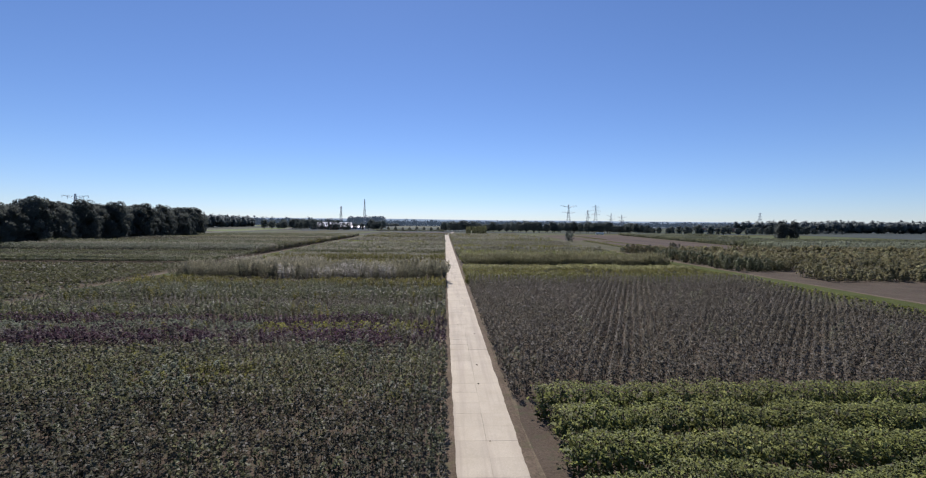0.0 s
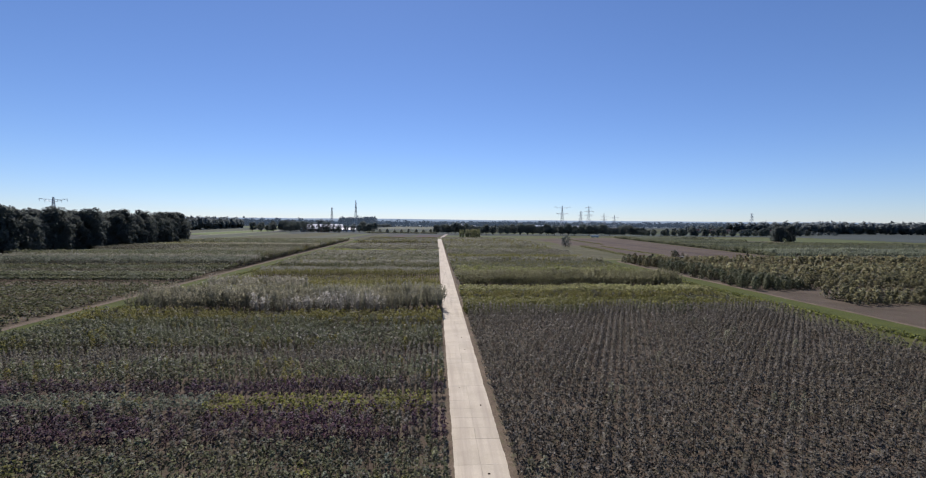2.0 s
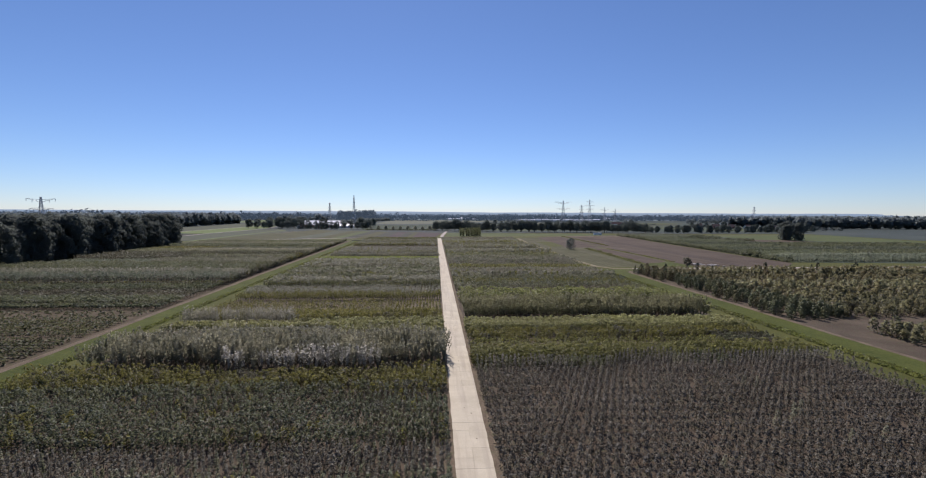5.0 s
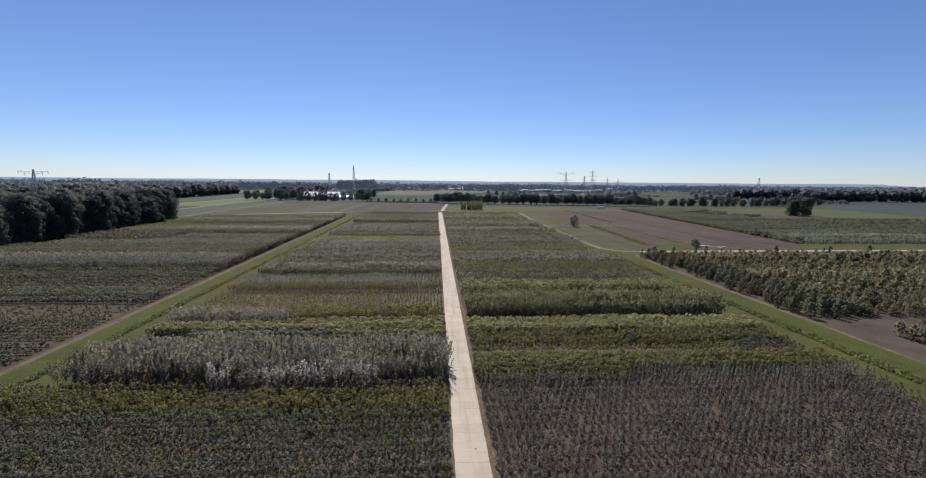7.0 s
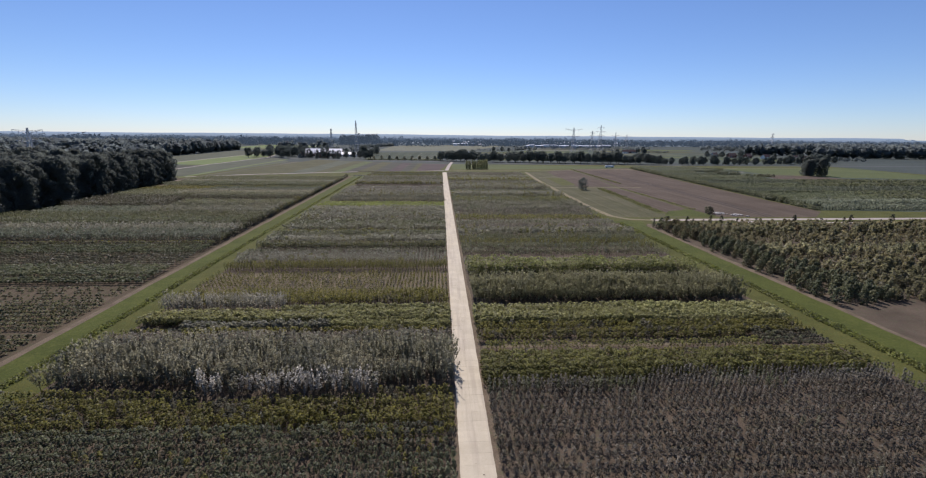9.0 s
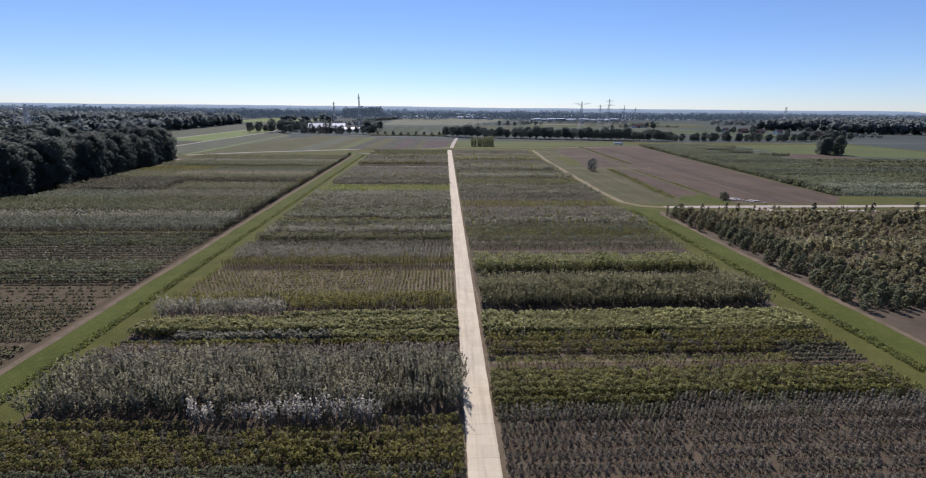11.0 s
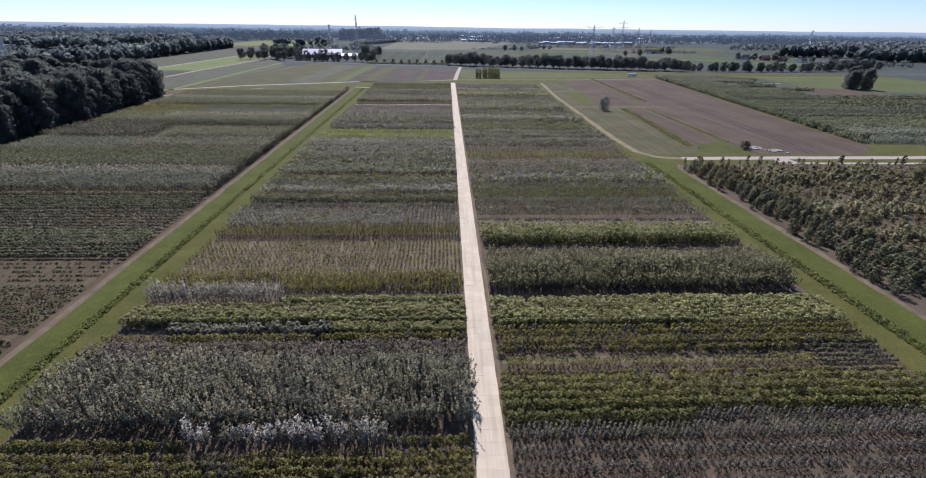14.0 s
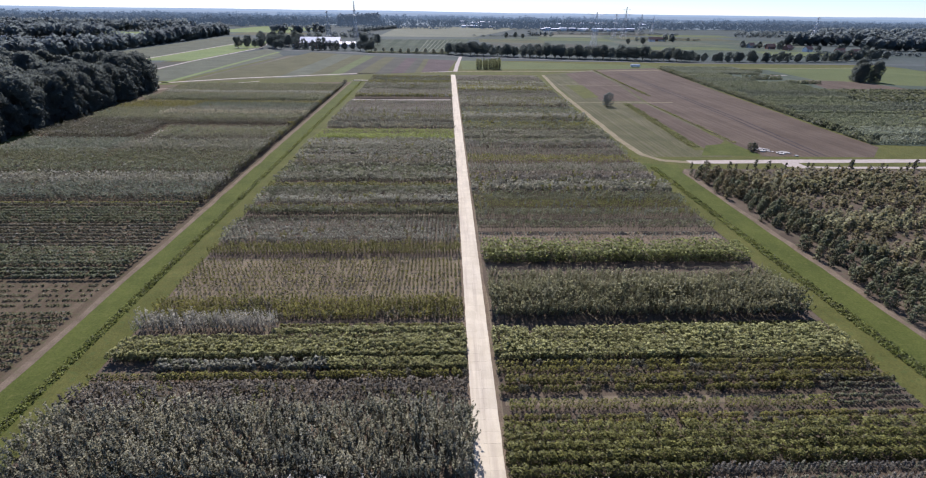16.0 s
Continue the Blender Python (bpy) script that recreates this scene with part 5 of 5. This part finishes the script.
def skyline(y, h, material, label, step=30):
    """Low wooded hills on the horizon, with small broken crowns along the top."""
    bm = bmesh.new()
    prev = None
    for i in range(int(9700 / step) + 1):
        x = -4850 + i * step
        hill = 0.5 + 0.5 * noise.noise(Vector((x * 0.0008, y, 0))) + 0.16 * noise.noise(Vector((x * 0.004, y, 2)))
        z = h * (0.72 + 0.26 * hill) + 1.6 * abs(noise.noise(Vector((x * 0.02, y, 5))))
        cur = [bm.verts.new((x, y, 0)), bm.verts.new((x, y + 60, z * 0.9)), bm.verts.new((x, y + 130, z))]
        if prev:
            for k in range(2):
                bm.faces.new((prev[k], cur[k], cur[k + 1], prev[k + 1]))
        prev = cur
    tagged(new("backdrop", finish("backdrop", bm, material, True)), label, "backdrop", kind="structure")


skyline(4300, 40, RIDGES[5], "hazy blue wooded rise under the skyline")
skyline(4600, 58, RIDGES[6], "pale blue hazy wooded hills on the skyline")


# ---- hedges nearest to the take-off ----
def hedge_row(y, x0, x1, h):
    n = int((x1 - x0) / 0.42)
    quads, faces = [], []
    for i in range(n):
        x = x0 + (i + 0.5) * (x1 - x0) / n
        hh = h * (1 + 0.22 * noise.noise(Vector((x * 0.38, y, 0))) + 0.1 * noise.noise(Vector((x * 1.7, y, 3))))
        lump = 1 + 0.24 * noise.noise(Vector((x * 0.75, y, 6)))
        for m, inner, outer_r, size in ((190, 0.82, 1.03, 0.075), (34, 0.3, 0.7, 0.22)):
            a, r = rng.uniform(-0.3, 3.45, m), rng.uniform(inner, outer_r, m) * lump
            c = np.stack([x + rng.normal(0, 0.24, m), y + np.cos(a) * 1.3 * r, 0.3 + np.clip(np.sin(a), -0.1, 1) * (hh - 0.3) * r], 1)
            quads.append(blades(c, size, -0.15))
            faces.append(np.stack([rng.normal(0, 0.25, m), np.cos(a) + rng.normal(0, 0.25, m), np.sin(a) + 0.2 + rng.normal(0, 0.25, m)], 1))
    crown = mesh_from("foliage", np.concatenate(quads), [L_HEDGE], None, np.concatenate(faces))
    bm = bmesh.new()
    for i in range(n // 3):
        x = x0 + 0.5 + i * 1.26
        beam(bm, (x, y, -0.05), (x + rng.normal(0, 0.05), y + rng.normal(0, 0.05), h * 0.8), 0.06)
        beam(bm, (x, y, h * 0.3), (x + rng.normal(0, 0.3), y + 0.6, h * 0.75), 0.035)
        beam(bm, (x, y, h * 0.3), (x + rng.normal(0, 0.3), y - 0.6, h * 0.75), 0.035)
    ob = new("hedge")
    part("stem", bm, BARK, ob)["kind"] = "stuff"
    new("foliage", crown).parent = ob
    return tagged(ob, "thick rounded green hedge row beside a concrete road", "hedge", "rounded hedge rows")


for y, h in ((34.0, 2.2), (30.2, 2.3), (26.4, 2.3), (22.6, 2.3)):
    hedge_row(y, 4.0 + rng.uniform(-0.2, 0.4), 60, h)


# clods and dead twigs on the concrete
for i in range(9):
    bm = bmesh.new()
    bmesh.ops.create_icosphere(bm, subdivisions=1, radius=rng.uniform(0.04, 0.09))
    for v in bm.verts:
        v.co = Vector((v.co.x * 1.5, v.co.y, v.co.z * 0.6)) * (1 + 0.3 * noise.noise(v.co * 9 + Vector((i, 0, 0))))
    c = new("soil_clod", finish("soil_clod", bm, SOIL))
    c.matrix_basis = pose(rng.uniform(-1.6, 1.7), 24 + 8 * i + rng.uniform(-4, 4), 0.14, 0, 0, rng.uniform(0, 180))
    tagged(c, "small dark clod of soil on pale concrete", "clod", "clods on the road")


# ---- buildings ----
def house(name, x, y, w, d, h, top, wall, roof, label, turn=0.0, doors=1, rows=1):
    """Gabled building with thick walls, eaves, windows and doors on its long front."""
    ob = new(name)
    ob.matrix_basis = pose(x, y, 0, 0, 0, turn)
    bm = bmesh.new()
    box(bm, -w / 2, w / 2, -d / 2, d / 2, -0.1, h)
    for s in (-1, 1):
        v = [bm.verts.new(p) for p in ((s * w / 2, -d / 2, h), (s * w / 2, d / 2, h), (s * w / 2, 0, h + top))]
        u = [bm.verts.new((p.co.x - s * 0.3, p.co.y, p.co.z)) for p in v]
        bm.faces.new(v), bm.faces.new(u[::-1])
        for k in range(3):
            bm.faces.new((v[k], u[k], u[(k + 1) % 3], v[(k + 1) % 3]))
    part("wall", bm, wall, ob)
    bm = bmesh.new()
    e, t = 0.6, 0.25
    for s in (-1, 1):
        a = [(-w / 2 - e, s * (d / 2 + e), h - top * e / (d / 2)), (w / 2 + e, s * (d / 2 + e), h - top * e / (d / 2)), (w / 2 + e, 0, h + top), (-w / 2 - e, 0, h + top)]
        lo = [bm.verts.new((p[0], p[1], p[2] + 0.02)) for p in a]
        hi = [bm.verts.new((p[0], p[1], p[2] + 0.02 + t)) for p in a]
        bm.faces.new(lo), bm.faces.new(hi)
        for k in range(4):
            bm.faces.new((lo[k], lo[(k + 1) % 4], hi[(k + 1) % 4], hi[k]))
    part("roof", bm, roof, ob)
    n = max(2, int(w / 5))
    for r in range(rows):
        for i in range(n):
            wx = -w / 2 + (i + 0.5) * w / n
            bm = bmesh.new()
            if i < doors and r == 0:
                box(bm, wx - 1.0, wx + 1.0, -d / 2 - 0.06, -d / 2 - 0.005, 0.0, min(h - 0.3, 2.6))
                part("door", bm, GREY_WALL, ob)
            else:
                z = 1.0 + r * 2.8
                box(bm, wx - 0.7, wx + 0.7, -d / 2 - 0.05, -d / 2 - 0.005, z, z + 1.2)
                win = part("window", bm, DARK_GLASS, ob)
                bm = bmesh.new()
                for fx in (-0.74, -0.04, 0.66):
                    box(bm, wx + fx, wx + fx + 0.08, -d / 2 - 0.09, -d / 2 - 0.052, z - 0.06, z + 1.26)
                for fz in (-0.06, 1.18):
                    box(bm, wx - 0.66, wx + 0.66, -d / 2 - 0.085, -d / 2 - 0.053, z + fz, z + fz + 0.08)
                part("window_frame", bm, WHITE_WALL, win)
    if roof is TILE:
        bm = bmesh.new()
        box(bm, w * 0.3, w * 0.3 + 0.7, -0.35, 0.35, h + top - 0.6, h + top + 1.0)
        part("chimney", bm, BRICK, ob)
    return tagged(ob, label, "building")


house("barn", -209, 868, 62, 24, 5.0, 7.5, BRICK, WHITE_ROOF, "long farm barn with a bright white sheet roof", 4, 3)
house("farm_shed", -164, 858, 24, 12, 3.5, 3.0, WHITE_WALL, WHITE_ROOF, "low white-roofed farm shed beside a barn", 2, 1)
house("farmhouse", -196, 800, 16, 9, 4.5, 4.5, BRICK, TILE, "brick farmhouse with a dark tiled roof", 10, 1, 1)
house("farmhouse", -232, 812, 11, 8, 3.5, 4.5, WHITE_WALL, TILE, "small white gabled house among farm trees", 70, 1, 1)
for x, y, w, wall, roof in ((430, 1104, 12, WHITE_WALL, TILE), (442, 1114, 12, BRICK, TILE), (456, 1116, 14, WHITE_WALL, TILE), (540, 930, 10, WHITE_WALL, TILE), (560, 906, 13, BRICK, TILE),
                            (575, 882, 12, BRICK, TILE), (588, 852, 12, WHITE_WALL, TILE), (602, 802, 12, BRICK, TILE), (618, 790, 13, BRICK, TILE)):
    house("house", x, y, w, 9, 4.2, 4.0, wall, roof, "far house with a pitched roof among meadow trees", rng.uniform(-20, 20), 1, 1)["group"] = "far houses"
for i in range(20):
    x, y = 90 + 44 * i + far_rng.uniform(-15, 15), 2330 + far_rng.uniform(-130, 330)
    house("warehouse", x, y, far_rng.uniform(30, 80), far_rng.uniform(25, 50), far_rng.uniform(6, 11), 1.5, WHITE_WALL if i % 3 else GREY_WALL, WHITE_ROOF,
          "far white industrial hall with a flat pale roof", far_rng.uniform(-8, 8), 1, 1)["group"] = "industrial halls"

for i in range(18):
    x, y = (300 + 24 * i, 1668) if i < 13 else (60 + 22 * (i - 13), 1880)
    house("warehouse", x + far_rng.uniform(-6, 6), y + far_rng.uniform(-20, 25), far_rng.uniform(14, 30), far_rng.uniform(14, 30), far_rng.uniform(5, 9), 1.2, WHITE_WALL if i % 2 else GREY_WALL, WHITE_ROOF,
          "far low industrial hall with a bright white roof", far_rng.uniform(-8, 8), 1, 1)["group"] = "industrial halls"

# white site trailer on the ploughed field's end
ob = new("trailer")
ob.matrix_basis = pose(200, 585, 0, 0, 0, 3)
bm = bmesh.new()
box(bm, -5.2, 5.2, -1.25, 1.25, 0.7, 3.1)
bmesh.ops.bevel(bm, geom=bm.edges[:], offset=0.12, segments=2, affect="EDGES")
part("body", bm, WHITE_WALL, ob)
for sx in (-3.4, 3.4):
    for sy in (-1.0, 1.0):
        bm = bmesh.new()
        bmesh.ops.create_cone(bm, cap_ends=True, segments=16, radius1=0.42, radius2=0.42, depth=0.25, matrix=pose(sx, sy, 0.42, 90, 0, 0))
        part("wheel", bm, ASPHALT, ob)
tagged(ob, "long white trailer parked at a ploughed field", "trailer")

# heap of pale slabs by the farm road
for i in range(26):
    bm = bmesh.new()
    w, d, h = rng.uniform(0.3, 1.2), rng.uniform(0.3, 0.8), rng.uniform(0.2, 0.5)
    box(bm, -w, w, -d, d, 0, h)
    bmesh.ops.bevel(bm, geom=bm.edges[:], offset=0.06, segments=1, affect="EDGES")
    t = i / 25
    s = new("stone_slab", finish("stone_slab", bm, STONE))
    s.matrix_basis = pose(128 + 12 * t + rng.normal(0, 0.5), 254 - 8 * t + rng.normal(0, 1.5), 0.03, 0, 0, rng.uniform(0, 180))
    tagged(s, "pale broken concrete slab lying on grass", "slab", "heap of slabs")


# ---- power pylons ----
def pylon(x, y, h, arms, turn, label, base=None):
    ob = new("pylon")
    ob.matrix_basis = pose(x, y, 0, 0, 0, turn)
    b = base or h * 0.085
    half = lambda z: b * max(0.0, 1 - z / h) ** 1.15 + 0.45
    bm = bmesh.new()
    levels = [h * (1 - (1 - i / 11) ** 1.25) for i in range(12)]
    for lo, hi in zip(levels, levels[1:]):
        p, q = half(lo), half(hi)
        cs = ((-1, -1), (1, -1), (1, 1), (-1, 1))
        for k in range(4):
            (ax, ay), (bx, by) = cs[k], cs[(k + 1) % 4]
            beam(bm, (ax * p, ay * p, lo - (0.2 if lo == 0 else 0)), (ax * q, ay * q, hi), 0.34)
            beam(bm, (ax * p, ay * p, lo), (bx * q, by * q, hi), 0.15)
            beam(bm, (bx * p, by * p, lo), (ax * q, ay * q, hi), 0.15)
            beam(bm, (ax * q, ay * q, hi), (bx * q, by * q, hi), 0.15)
    part("tower", bm, STEEL, ob)
    for z, reach, rise in arms:
        w = half(z)
        for s in (-1, 1):
            bm = bmesh.new()
            tip = (s * reach, 0, z + rise)
            for o in (-w, w):
                beam(bm, (s * w * 0.6, o, z), tip, 0.22)
                beam(bm, (s * w * 0.6, o, z + 2.4), tip, 0.22)
            arm = part("crossarm", bm, STEEL, ob)
            for k in (0.3, 0.55, 0.8):
                bm = bmesh.new()
                beam(bm, (s * reach * k, 0, z + rise * k), (s * reach * k, 0, z + 2.4 + (rise - 2.4) * k), 0.2)
                part("strut", bm, STEEL, arm)
            for k in (0.6, 1.0):
                bm = bmesh.new()
                beam(bm, (s * reach * k, 0, z + rise * k), (s * reach * k, 0, z + rise * k - 2.4), 0.3)
                part("insulator", bm, STEEL, arm)
    return tagged(ob, label, "pylon", "power pylons")


TALL = ((32, 7, 0.5), (40, 6, 0.5), (48, 5, 0.5))
WIDE = ((36, 13, 2.5), (47, 17, 5.0))
pylon(-192, 1090, 68, ((42, 7, 0.5), (51, 6, 0.5), (60, 5, 0.5)), 78, "tall slender steel lattice pylon among farm fields", 3.6)
pylon(-245, 1080, 50, TALL, 78, "tall slender steel lattice pylon far behind a farm", 3.6)
pylon(254, 930, 54, WIDE, 6, "wide-armed steel lattice pylon in far meadows")
pylon(405, 1210, 66, ((40, 12, 0.5), (50, 14, 0.5), (60, 10, 0.5)), 6, "tall three-armed steel lattice pylon in far meadows")
pylon(390, 1230, 52, TALL, 6, "tall steel lattice pylon in far meadows")
pylon(556, 1500, 52, ((30, 12, 2.0), (40, 15, 4.0)), 6, "wide-armed steel lattice pylon far off")
pylon(600, 1520, 47, ((27, 12, 2.0), (36, 15, 4.0)), 6, "wide-armed steel lattice pylon far off")
pylon(890, 1250, 50, TALL, 10, "steel lattice pylon beyond a far wood")
pylon(1010, 800, 44, TALL, 10, "steel lattice pylon beyond a far wood")
pylon(-385, 490, 40, ((27, 9, 2.0), (35, 11, 3.5)), 20, "wide-armed steel pylon behind a wood")
pylon(-640, 640, 42, ((28, 9, 2.0), (36, 11, 3.5)), 20, "wide-armed steel pylon behind a wood")
